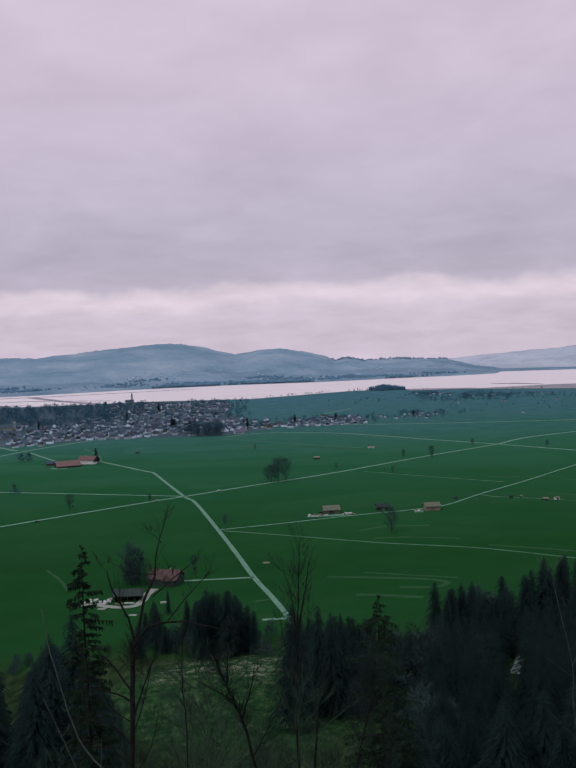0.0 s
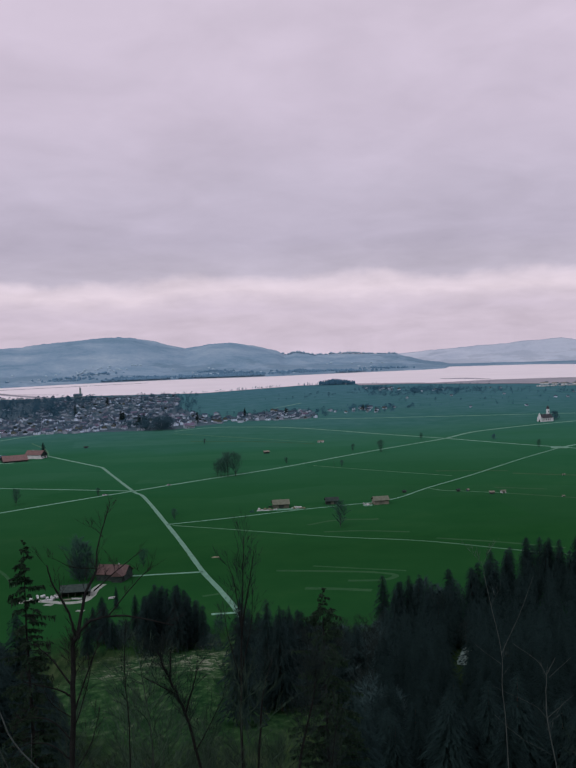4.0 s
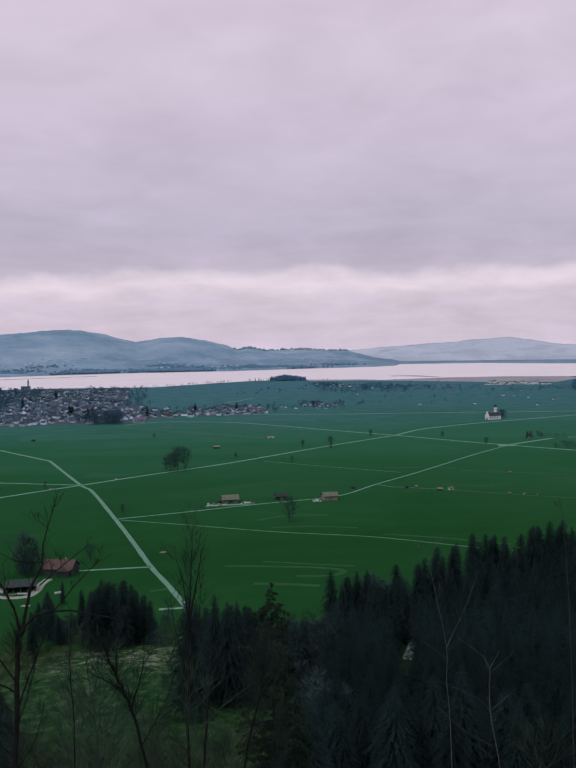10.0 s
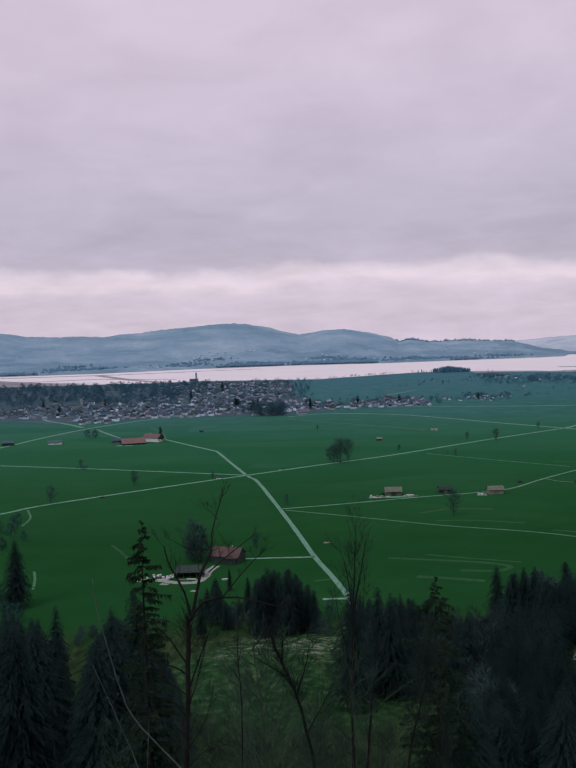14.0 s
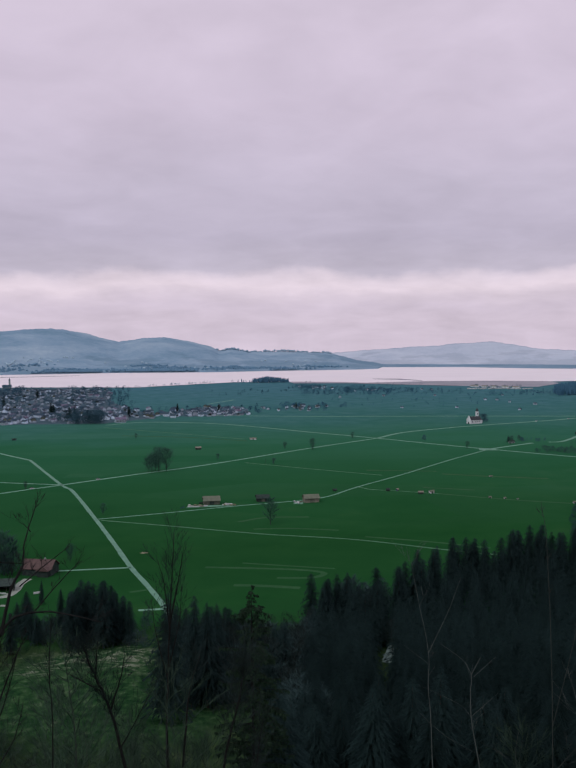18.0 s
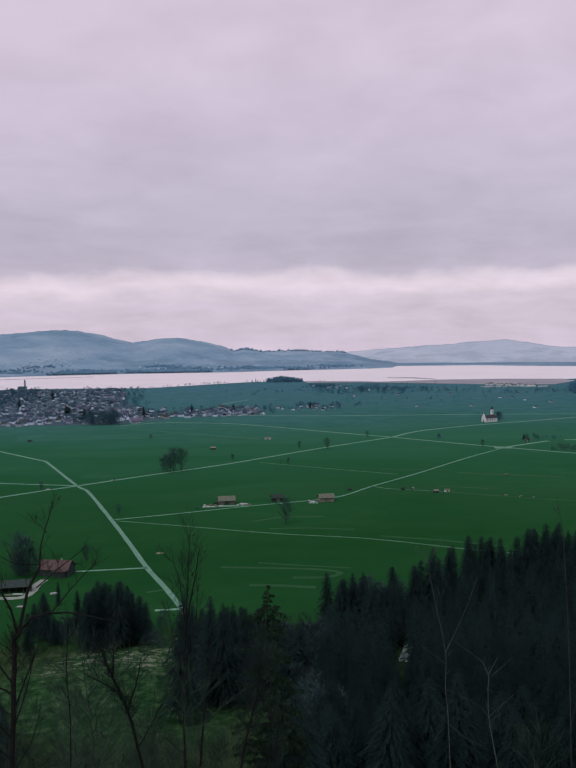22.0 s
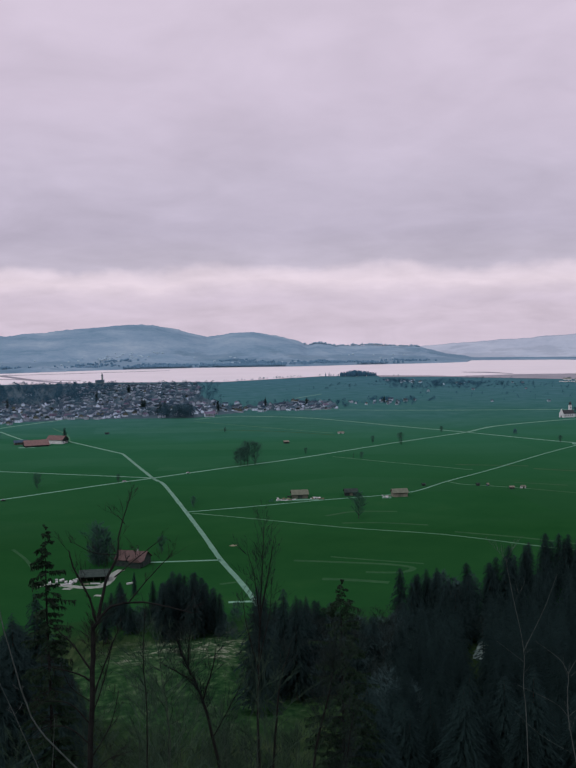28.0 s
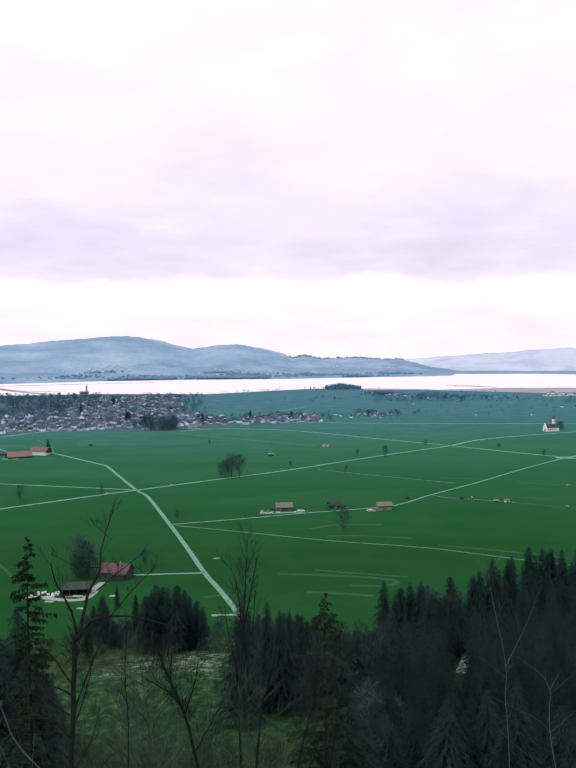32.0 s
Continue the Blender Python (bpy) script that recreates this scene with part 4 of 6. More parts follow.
# two near spruces with thin, hanging branches
def ragged_spruce(seed, az, d, el, reach, label):
    """An old spruce: bare trunk, long separate limbs, twigs hanging from them like curtains."""
    rng = random.Random(seed)
    foot = spot(az, d)
    tall = 152 + d * math.tan(radians(el)) - foot.z
    top = thing("spruce_tree", label, "tree")
    top.matrix_basis = Matrix.Translation(foot)
    b = Build()
    b.tube(curve([Vector((0, 0, -2)), Vector((0.1, 0, tall * 0.5)), Vector((-0.05, 0, tall * 0.8)), Vector((0, 0, tall))], 4), [0.2 * (1 - 0.96 * i / 12) for i in range(13)], 7)
    part("trunk", b, DARK_BARK, top, smooth=True)
    sprays, below = Build(), 0.15
    while below < min(24.0, tall - 3):
        for k in range(rng.randint(3, 5) if below < 5.5 else rng.randint(4, 7)):
            a = rng.uniform(0, 2 * math.pi)
            out, side = Vector((math.cos(a), math.sin(a), 0)), Vector((-math.sin(a), math.cos(a), 0))
            span = float(np.interp(below, *zip(*reach))) * rng.choice((0.45, 0.7, 0.9, 1.0, 1.15)) * rng.uniform(0.85, 1.1)
            z0 = tall - below + rng.uniform(-0.15, 0.15)
            fall = span * rng.uniform(0.12, 0.5)
            line = [out * span * w + side * span * 0.12 * math.sin(3 * w + k) + Vector((0, 0, z0 + 0.18 * span * w - fall * (1.9 * w * w - 0.9 * w ** 3))) for w in (0, 0.25, 0.5, 0.75, 1.0)]
            limb = Build()
            limb.tube(line, [0.012 + 0.016 * min(1, span / 2) * (1 - w) for w in (0, 0.25, 0.5, 0.75, 1.0)], 4)
            if span > 1.2:
                part("branch", limb, DARK_BARK, top)
            for j in range(int(14 + span * (34 if below < 5 else 27))):
                w = rng.uniform(0.16, 1.0) ** 0.8 * 4
                i = min(int(w), 3)
                p = line[i].lerp(line[i + 1], w - i)
                long, wide = rng.uniform(0.14, 0.55) * min(1.0, 0.35 + span * 0.45), rng.uniform(0.03, 0.085)
                if rng.random() < 0.5:
                    way = Vector((rng.uniform(-0.2, 0.2), rng.uniform(-0.2, 0.2), -1)) + out * 0.15
                else:
                    way = side * rng.choice((-1, 1)) + out * rng.uniform(0, 0.6) + Vector((0, 0, rng.uniform(-0.9, -0.1)))
                way.normalize()
                edge = way.cross(Vector((rng.uniform(-1, 1), rng.uniform(-1, 1), rng.uniform(-0.4, 0.4)))).normalized() * wide
                mid = p + way * long * 0.45
                sprays.face(p, mid + edge, p + way * long)
                sprays.face(p, p + way * long, mid - edge)
        below += rng.uniform(0.26, 0.5) if below < 3 else rng.uniform(0.35, 0.75)
    part("crown", sprays, NEEDLES_NEAR, top)


ragged_spruce(81, -12.4, 72, -11.18, ((0, 0.1), (1, 0.45), (2.4, 0.95), (3.9, 1.4), (4.7, 0.8), (5.6, 1.7), (6.5, 1.2), (9, 1.8), (24, 2.4)), "sparse old spruce with drooping branches on the slope")
ragged_spruce(82, 5.33, 78, -14.96, ((0, 0.15), (0.6, 0.5), (1.3, 0.45), (2.2, 1.5), (3.2, 0.9), (5, 2.5), (7, 2.0), (10, 3.1), (24, 3.6)), "ragged spruce with drooping brown-green branches")

# ---- bare broadleaf trees ----
rng = random.Random(21)
BARE = Grove([bare_tree(rng, 16, 0.2, 0.2, 2, GREY_BARK, TWIGS, "leafless broadleaf tree with a grey twiggy crown", splits=(3, 4), fine=0.8, least=0.02, limbs=18) for i in range(3)])
PLAIN = Grove([bare_tree(rng, 17, 0.12, 0.28, 2, GREY_BARK, TWIGS_PLAIN, "leafless broadleaf tree", splits=(3, 5), fine=0.8, least=0.032, limbs=50, spread=0.4) for i in range(3)])
THIN = Grove([bare_tree(rng, 17, 0.3, 0.1, 2, GREY_BARK, TWIGS, "thin leafless young tree on the slope", lean=0.5, splits=(2, 3), fine=0.8, least=0.011, limbs=16, spread=0.22) for i in range(4)])
BRUSHES = Grove([bare_tree(rng, 18, 0.4, 0.09, 2, GREY_BARK, BRUSH, "leafless brushwood on the slope", name="brushwood", lean=0.9, splits=(3, 4), fine=0.8, least=0.011, limbs=22, spread=0.2) for i in range(3)])

# on the plain
for x, y, size in ((-12, 1050, 1.2), (-4, 1054, 1.32), (4, 1056, 1.25), (-16, 1056, 0.95), (-8, 1060, 1.2), (85, 745, 1.05), (66, 1138, 0.5), (195, 1220, 0.75), (273, 1342, 0.6), (-38, 1392, 0.4),
                   (-207, 918, 0.95), (-134, 953, 0.5), (-50, 806, 0.6), (398, 1200, 0.5), (-263, 828, 1.05), (-299, 1056, 0.45), (-100, 613, 1.35), (128, 1090, 0.4), (160, 1235, 0.5), (-62, 640, 0.6), (470, 1235, 0.5), (483, 1262, 0.6), (500, 1280, 0.5), (-340, 760, 0.9)):
    PLAIN.plant(rng.randrange(3), turned(Vector((x, y, height(x, y))), rng, size), "leafless broadleaf tree standing on the open meadow")
# hedges and bare wood towards the valley's edge
fuzz = Build()
for i in range(420):
    a, h, r = rng.uniform(0, 6.28), rng.uniform(0.1, 0.97), rng.uniform(0.05, 1) ** 0.5
    out = Vector((math.cos(a), math.sin(a), 0))
    c = out * r * 5.2 * math.sin(math.pi * (0.15 + 0.8 * h)) + Vector((0, 0, 12.5 * h))
    tip = c + (out * rng.uniform(0.2, 0.9) + Vector((rng.uniform(-0.4, 0.4), rng.uniform(-0.4, 0.4), rng.uniform(0.4, 1.1)))) * rng.uniform(1.0, 2.4)
    side = Vector((rng.uniform(-1, 1), rng.uniform(-1, 1), rng.uniform(-0.3, 0.3))) * rng.uniform(0.14, 0.3)
    fuzz.face(c - side, c + side, tip)
for i in range(5):
    b0 = Vector((math.cos(i * 1.26), math.sin(i * 1.26), 0)) * 0.2
    fuzz.face(b0, Vector((-b0.y, b0.x, 0)), Vector((b0.x * 4, b0.y * 4, 7)))
fuzz_far = Build()
for i in range(170):
    a, h, r = rng.uniform(0, 6.28), rng.uniform(0.05, 0.97), rng.uniform(0.05, 1) ** 0.5
    out = Vector((math.cos(a), math.sin(a), 0))
    c = out * r * 5.2 * math.sin(math.pi * (0.15 + 0.8 * h)) + Vector((0, 0, 12.5 * h))
    tip = c + (out * rng.uniform(0.2, 0.9) + Vector((rng.uniform(-0.5, 0.5), rng.uniform(-0.5, 0.5), rng.uniform(0.2, 1.1)))) * rng.uniform(1.0, 2.6)
    side = Vector((rng.uniform(-1, 1), rng.uniform(-1, 1), rng.uniform(-0.5, 0.5))) * rng.uniform(0.22, 0.5)
    fuzz_far.face(c - side, c + side, tip)
hedge, wood = [], []
for i in range(560):
    az = 24.2 + 8.8 * rng.random() ** 0.7 if i < 400 else rng.uniform(22.3, 31)
    d = 1345 - (az - 24.2) * 9 + rng.uniform(-22, 22) if i < 400 else 1245 + rng.uniform(-10, 40)
    hedge.append((spot(az, d), rng.uniform(0.22, 0.58), rng.uniform(0, 6.28)))
for i in range(600):
    az = rng.uniform(24.4, 34)
    d = rng.uniform(690, 870) + (az - 25) * 12
    small = rng.uniform(0.6, 1.2) if az > 27 else rng.uniform(0.35, 0.7)
    if i > 460:
        az, d = rng.uniform(27.5, 34), rng.uniform(610, 720)
    elif i > 200:
        az = rng.uniform(27.5, 34)
        d = rng.uniform(870, 1160)
    wood.append((spot(az, d), small, rng.uniform(0, 6.28)))
wood += [(spot(rng.uniform(-24, -19.2), rng.uniform(690, 790)), rng.uniform(0.6, 1.0), i) for i in range(26)] + [(spot(rng.uniform(-24, -19.3), rng.uniform(505, 560)), rng.uniform(0.5, 0.9), i) for i in range(14)]
smoky = [(spot(rng.uniform(7.6, 9.5), rng.uniform(250, 440)), rng.uniform(0.8, 1.3), i) for i in range(64)]
smoky += [(spot(rng.uniform(10.6, 13.4), rng.uniform(497, 530)), rng.uniform(1.0, 1.35), i) for i in range(16)]
smoky += [(spot(rng.uniform(0.4, 7.5), rng.uniform(315, 420)), rng.uniform(0.8, 1.35), i) for i in range(50)]
smoky += [(spot(rng.uniform(-7.5, -5.4), rng.uniform(466, 492)), rng.uniform(0.4, 0.75), i) for i in range(16)]
smoky += [(spot(rng.uniform(-2.3, -0.9), rng.uniform(440, 490)), rng.uniform(0.35, 0.7), i) for i in range(12)]
smoky += [(spot(rng.uniform(-16.6, -15.2), rng.uniform(440, 480)), rng.uniform(0.3, 0.55), i) for i in range(9)]
smoky += [(Vector((-99 + rng.uniform(-5, 5), 613 + rng.uniform(-5, 5), 0)), size, i) for i, size in enumerate((1.9, 1.45, 1.2, 0.9, 0.7))]
merged_trees("bare_thicket", smoky, fuzz, TWIGS_GREY, "grey thicket of leafless trees, tinted by haze", "thicket")
merged_trees("field_hedge", hedge, fuzz_far, HEDGE, "leafless bushes in long field hedges", "hedge")
merged_trees("bare_wood", wood, fuzz, TWIGS_WOOD, "dense leafless bluish-grey valley wood", "wood")
# among the spruces and on the slope
for i in range(22):
    az = rng.uniform(7.2, 9.2)
    d = rng.uniform(200, 430)
    BARE.plant(rng.randrange(3), turned(spot(az, d), rng, rng.uniform(0.8, 1.2)), "leafless grey tree at the forest edge", "bare trees at the forest edge")
for az, d in ((11.9, 480), (12.3, 486), (12.6, 492), (10.6, 330), (12.2, 300), (16.4, 360), (9.6, 400), (18, 330), (11.5, 250), (13.9, 425)):
    BARE.plant(rng.randrange(3), turned(spot(az, d), rng, rng.uniform(0.9, 1.2)), "leafless grey tree among spruces")
for az, d, size in ((-6.5, 120, 0.85), (-5.2, 135, 0.9), (-7.4, 105, 0.8), (-4.3, 115, 0.75), (-3.2, 140, 0.95), (-2.2, 100, 0.85), (-1.2, 120, 1.0), (-0.4, 135, 1.1), (0.8, 110, 1.05),
                    (1.9, 95, 1.15), (2.6, 120, 1.2), (3.4, 105, 1.1), (4.4, 115, 1.15), (5.0, 100, 1.05), (6.2, 110, 1.1), (-8.6, 95, 0.9), (-9.6, 120, 1.0), (-7.9, 150, 1.1), (-5.8, 88, 0.7),
                    (-1.6, 75, 0.75), (0.2, 330, 0.9), (1.2, 345, 1.0), (2.2, 335, 1.05), (3.2, 340, 1.0), (4.6, 350, 1.1), (5.6, 345, 1.0), (6.4, 360, 1.1), (-0.8, 360, 0.7),
                    (0.6, 410, 1.0), (2.7, 400, 1.1), (-9.4, 400, 0.8), (-10.2, 380, 0.9), (-3.4, 440, 0.8), (-6.2, 452, 0.8), (-7.0, 458, 0.9), (-14.5, 105, 0.8), (-16, 95, 0.8), (-18, 110, 0.9),
                    (9.5, 70, 0.75), (12.0, 62, 0.7), (21.0, 60, 0.75), (23.5, 55, 0.8), (26.5, 50, 0.85), (28.5, 60, 0.95), (25.0, 75, 0.85), (30, 55, 0.9), (16.8, 66, 0.7), (19.5, 80, 0.8)):
    THIN.plant(rng.randrange(4), turned(spot(az, d), rng, size), group="thin bare trees on the slope")


fill(BARE, 3, (0.0, 8.8, 310, 440), 62, 5.5, ((0, 3, 9), (-15.6, -15.8, -16.0)), "leafless grey tree in the thicket", "bare thicket beside the clearing", random.Random(63), (1.0, 1.6), 0.8)
fill(THIN, 4, (-10.5, 7.5, 85, 210), 30, 5.0, ((-10.5, -8, -5, -2, 0, 3, 7.5), (-18, -20.5, -21.5, -20.5, -19.5, -18, -18)), "thin leafless young tree on the slope", "thin bare trees on the slope", random.Random(64), (0.7, 1.3))
fill(BRUSHES, 3, (-11.5, 8.0, 52, 110), 24, 4.0, ((-11.5, -9, -6, -3, 0, 3, 8), (-17.0, -17.4, -18.6, -18.6, -18.6, -19.2, -19.2)), "leafless brushwood tree on the steep slope", "brushwood on the slope", random.Random(67), (0.6, 1.5), 0.6)
fill(BRUSHES, 3, (-9.5, 0.5, 44, 120), 18, 3.0, ((-11.5, -9, -6, -3, 0, 3, 8), (-18.5, -18.6, -19.0, -18.6, -18.2, -17.8, -17.8)), "pale leafless brushwood on the steep slope", "brushwood on the slope", random.Random(70), (0.5, 1.3), 0.5)
fill(BRUSHES, 3, (-20, -12.5, 40, 90), 2, 4.0, ((-20, -12), (-20.5, -20.5)), "leafless brushwood tree on the steep slope", "brushwood on the slope", random.Random(68), (0.7, 1.3), 0.7)
fill(BRUSHES, 3, (20, 31, 44, 90), 4, 5.0, ((20, 24, 31), (-23.5, -21.5, -18.5)), "leafless brushwood tree on the steep slope", "brushwood on the slope", random.Random(69), (0.5, 1.0), 0.6)
fill(BRUSHES, 3, (26.5, 31, 40, 62), 6, 3.0, ((26, 31), (-21.5, -20.5)), "pale leafless brushwood on the steep slope", "brushwood on the slope", random.Random(74), (0.5, 1.0), 0.6)
fill(BARE, 3, (-10.0, 0.0, 180, 300), 26, 7.0, ((-10, 0), (-21.8, -21.8)), "leafless grey tree below the clearing", "bare trees below the clearing", random.Random(65), (0.5, 0.9))


def drawn_tree(az, d, stems, bark, twig, label, seed, shoots=3.0, reach=1.2, name="bare_tree", tip=0.012, slim=1.0):
    """A tree whose main limbs are given as (across, up) from its foot, with their thickness; twigs grow by chance."""
    rng = random.Random(seed)
    top = thing(name, label, "tree")
    shift = spot(az, d) + Vector((0.2, 0, 0.4)) * (d == 50)
    top.matrix_basis = Matrix.Translation(shift) @ Matrix.Rotation(radians(-az), 4, "Z")
    fuzz = Build()
    for n, (thick, end, line) in enumerate(stems):
        lean = rng.uniform(-0.25, 0.25) if n else 0.0
        thick, end = thick * slim, end * slim
        x0, z0 = line[0]
        raw = [Vector((x, lean * math.hypot(x - x0, z - z0), z)) for x, z in line]
        points = curve(raw, 5)
        for p in points[1:-1]:
            p += Vector((rng.uniform(-1, 1), rng.uniform(-1, 1), rng.uniform(-1, 1))) * thick * 0.35
        last = len(points) - 1
        radii = [thick + (end - thick) * (i / last) for i in range(last + 1)]
        b = Build()
        b.tube(points, radii, 8 if thick > 0.05 else 6)
        part("trunk" if n == 0 else "branch", b, bark, top, smooth=True)
        length = sum((q - p).length for p, q in zip(points, points[1:]))
        for k in range(int(length * shoots)):
            w = rng.uniform(0.25 if n else 0.55, 1.0) * last
            i = min(int(w), last - 1)
            base = points[i].lerp(points[i + 1], w - i)
            way = (points[i + 1] - points[i]).normalized()
            bow = Vector((rng.uniform(-1, 1), rng.uniform(-1, 1), rng.uniform(-0.3, 0.9)))
            grow(fuzz, rng, base, (way * 0.7 + bow * 0.8).normalized(), reach * rng.uniform(0.35, 1.0), max(tip, min(radii[i] * 0.22, 0.02)), 2, 4, 0.6, (1, 3), 0.2, tip)
    part("crown", fuzz, twig, top)
    return top


drawn_tree(-10.3, 50, [
    (0.17, 0.11, [(-0.6, -1.6), (-0.3, 8), (0.1, 15.5), (0.2, 18.1), (0.5, 19.1)]),
    (0.045, 0.012, [(-0.1, 12.4), (-1.2, 13.4), (-2.4, 13.5), (-3.2, 12.9)]), (0.045, 0.012, [(0.0, 13.4), (-1.0, 14.6), (-2.2, 14.9), (-3.0, 14.5)]),
    (0.04, 0.012, [(-0.1, 11.5), (1.0, 13.2), (1.5, 15.0)]), (0.035, 0.012, [(0.1, 14.6), (-1.0, 15.6), (-1.5, 17.0)]), (0.035, 0.012, [(-0.2, 10.5), (0.9, 11.6), (2.2, 12.0)]),
    (0.072, 0.03, [(0.4, 18.9), (0.1, 20.2), (-0.7, 22.0), (-0.9, 22.9)]), (0.094, 0.02, [(0.5, 19.1), (1.0, 21.0), (1.6, 22.1), (1.75, 23.3), (2.5, 25.4)]),
    (0.029, 0.012, [(2.0, 24.0), (1.6, 24.5)]), (0.079, 0.03, [(0.4, 18.8), (1.2, 19.7), (3.0, 19.85), (5.4, 19.2)]),
    (0.036, 0.015, [(2.1, 19.8), (3.4, 21.2), (4.5, 22.2)]), (0.036, 0.015, [(1.4, 21.2), (2.7, 22.2), (4.0, 23.1)]), (0.029, 0.012, [(1.65, 22.4), (0.4, 22.6), (-0.6, 23.2)]),
    (0.058, 0.02, [(0.05, 16.4), (-0.9, 17.8), (-1.7, 18.6)]), (0.058, 0.02, [(0.0, 15.8), (-0.7, 16.3), (-2.3, 16.9)]), (0.050, 0.02, [(0.2, 15.0), (1.1, 17.4), (1.6, 18.4)]),
    (0.036, 0.015, [(0.1, 14.0), (0.7, 15.6), (1.3, 17.8)])],
    DARK_BARK, DARK_BARK, "large leafless tree with dark forked trunk and arching limb", 4, shoots=2.1, reach=0.8, tip=0.008)
drawn_tree(-3.5, 60, [
    (0.16, 0.05, [(2.6, -1), (2.0, 8), (1.1, 13.1), (0.2, 16.9), (-0.7, 19.3), (-1.4, 21.1)]), (0.06, 0.015, [(-0.2, 18.2), (-1.3, 19.0), (-2.3, 19.7)]),
    (0.06, 0.015, [(0.2, 16.9), (0.9, 19.4), (1.1, 20.6)]), (0.05, 0.012, [(-0.7, 19.3), (-0.5, 21.8)]), (0.05, 0.012, [(0.8, 14.5), (1.9, 16.5), (2.8, 18.4)])],
    DARK_BARK, TWIGS, "leafless tree with a leaning dark trunk", 8, shoots=3.4, reach=1.4, tip=0.010)
drawn_tree(-6.8, 58, [(0.06, 0.02, [(0.1, -1), (0.0, 10), (0.1, 16), (-0.05, 19), (0.1, 22.4)])], DARK_BARK, TWIGS, "thin straight leafless sapling", 9, shoots=1.2, reach=0.7)
drawn_tree(0.0, 65, [
    (0.14, 0.02, [(0.3, -1), (0.1, 14), (0.1, 18.1), (0.4, 25.0), (0.7, 30.1)]), (0.11, 0.03, [(0.3, 4), (1.2, 14.0), (1.7, 19.1), (2.4, 21.6)]),
    (0.06, 0.012, [(0.4, 24.0), (1.0, 27.4), (1.4, 29.8)]), (0.05, 0.012, [(0.35, 23.5), (0.0, 26.7), (-0.5, 28.6)]), (0.05, 0.012, [(0.2, 20.5), (1.0, 24.0), (1.2, 26.5)]),
    (0.05, 0.012, [(0.2, 20.0), (-0.6, 23.2), (-0.9, 25.5)])], DARK_BARK, TWIGS, "tall slender leafless tree with fine upright twigs", 10, shoots=2.2, reach=1.25, tip=0.008)
drawn_tree(3.6, 62, [(0.13, 0.03, [(-1.5, -1), (-0.6, 8), (0.1, 13.9), (1.1, 18.4), (1.3, 20.0)]), (0.08, 0.02, [(-0.9, 4), (1.6, 12), (2.5, 17.5)])], DARK_BARK, TWIGS,
           "grey leafless tree leaning on the slope", 12, shoots=4.0, reach=1.6)
drawn_tree(15.8, 22, [
    (0.0248, 0.0056, [(0.35, -0.5), (0.2, 5.7), (0.1, 7.4), (0.1, 8.2), (-0.2, 9.7), (-0.3, 10.3)]), (0.0136, 0.0048, [(0.1, 8.15), (0.55, 9.1), (0.85, 9.9)]),
    (0.0087, 0.0040, [(0.1, 7.9), (-0.5, 8.35)]), (0.0099, 0.0048, [(0.18, 6.45), (0.6, 6.1), (1.2, 5.75)]), (0.0074, 0.0040, [(0.18, 6.45), (-0.1, 6.7)]), (0.0074, 0.0032, [(0.1, 7.6), (0.25, 7.85)])],
    PALE_BARK, PALE_BARK, "slim pale ash sapling with few bare branches", 14, shoots=0.45, reach=0.35, tip=0.003, slim=0.55)
drawn_tree(18.9, 22, [
    (0.0310, 0.0144, [(0.35, -0.5), (0.2, 4.5), (-0.1, 6.7), (-0.1, 7.7)]), (0.0136, 0.0048, [(-0.1, 7.7), (-0.3, 8.0), (-0.85, 8.35)]), (0.0136, 0.0096, [(-0.1, 7.7), (0.1, 8.1)]),
    (0.0112, 0.0048, [(-0.05, 7.65), (0.45, 8.15)]), (0.0124, 0.0040, [(-0.1, 6.7), (-0.4, 7.0), (-1.3, 7.4)]), (0.0112, 0.0040, [(-0.1, 6.7), (0.5, 7.25)])],
    PALE_BARK, PALE_BARK, "crooked pale ash sapling with knobby bare branches", 15, shoots=0.50, reach=0.35, tip=0.003, slim=0.6)
drawn_tree(-11.0, 22, [(0.030, 0.010, [(1.4, 0.5), (0.9, 4.2), (0.2, 5.2), (-0.9, 6.6), (-1.3, 7.8), (-1.6, 9.1), (-1.7, 9.9)])], PALE_BARK, PALE_BARK, "pale bare stem bowing over the slope", 16, shoots=0.20, reach=0.3, tip=0.003)
drawn_tree(-13.0, 22, [(0.018, 0.007, [(0.6, -0.3), (0.3, 4.0), (0.0, 5.2), (-0.5, 6.6), (-1.0, 7.9)]), (0.0087, 0.0040, [(0.1, 4.6), (0.2, 6.0), (0.25, 6.8)])], PALE_BARK, PALE_BARK,
           "thin pale bare stem leaning over the slope", 17, shoots=0.25, reach=0.3, tip=0.003)
drawn_tree(27.0, 28, [
    (0.0310, 0.0096, [(0.6, -0.5), (0.5, 8), (0.4, 11.2), (0.1, 13.3), (-0.2, 15.2), (-0.6, 17.7)]), (0.0186, 0.0096, [(0.5, 9.0), (0.5, 11.2), (0.4, 12.6), (0.3, 13.2)]),
    (0.0248, 0.0064, [(0.9, 7.4), (0.4, 8.7), (-0.3, 9.6), (-1.2, 11.9)]), (0.0155, 0.0064, [(0.6, 8.6), (1.1, 9.8), (1.4, 11.0)])],
    GREY_BARK, GREY_BARK, "slender leafless saplings growing on the slope", 18, shoots=0.70, reach=0.7, tip=0.004)
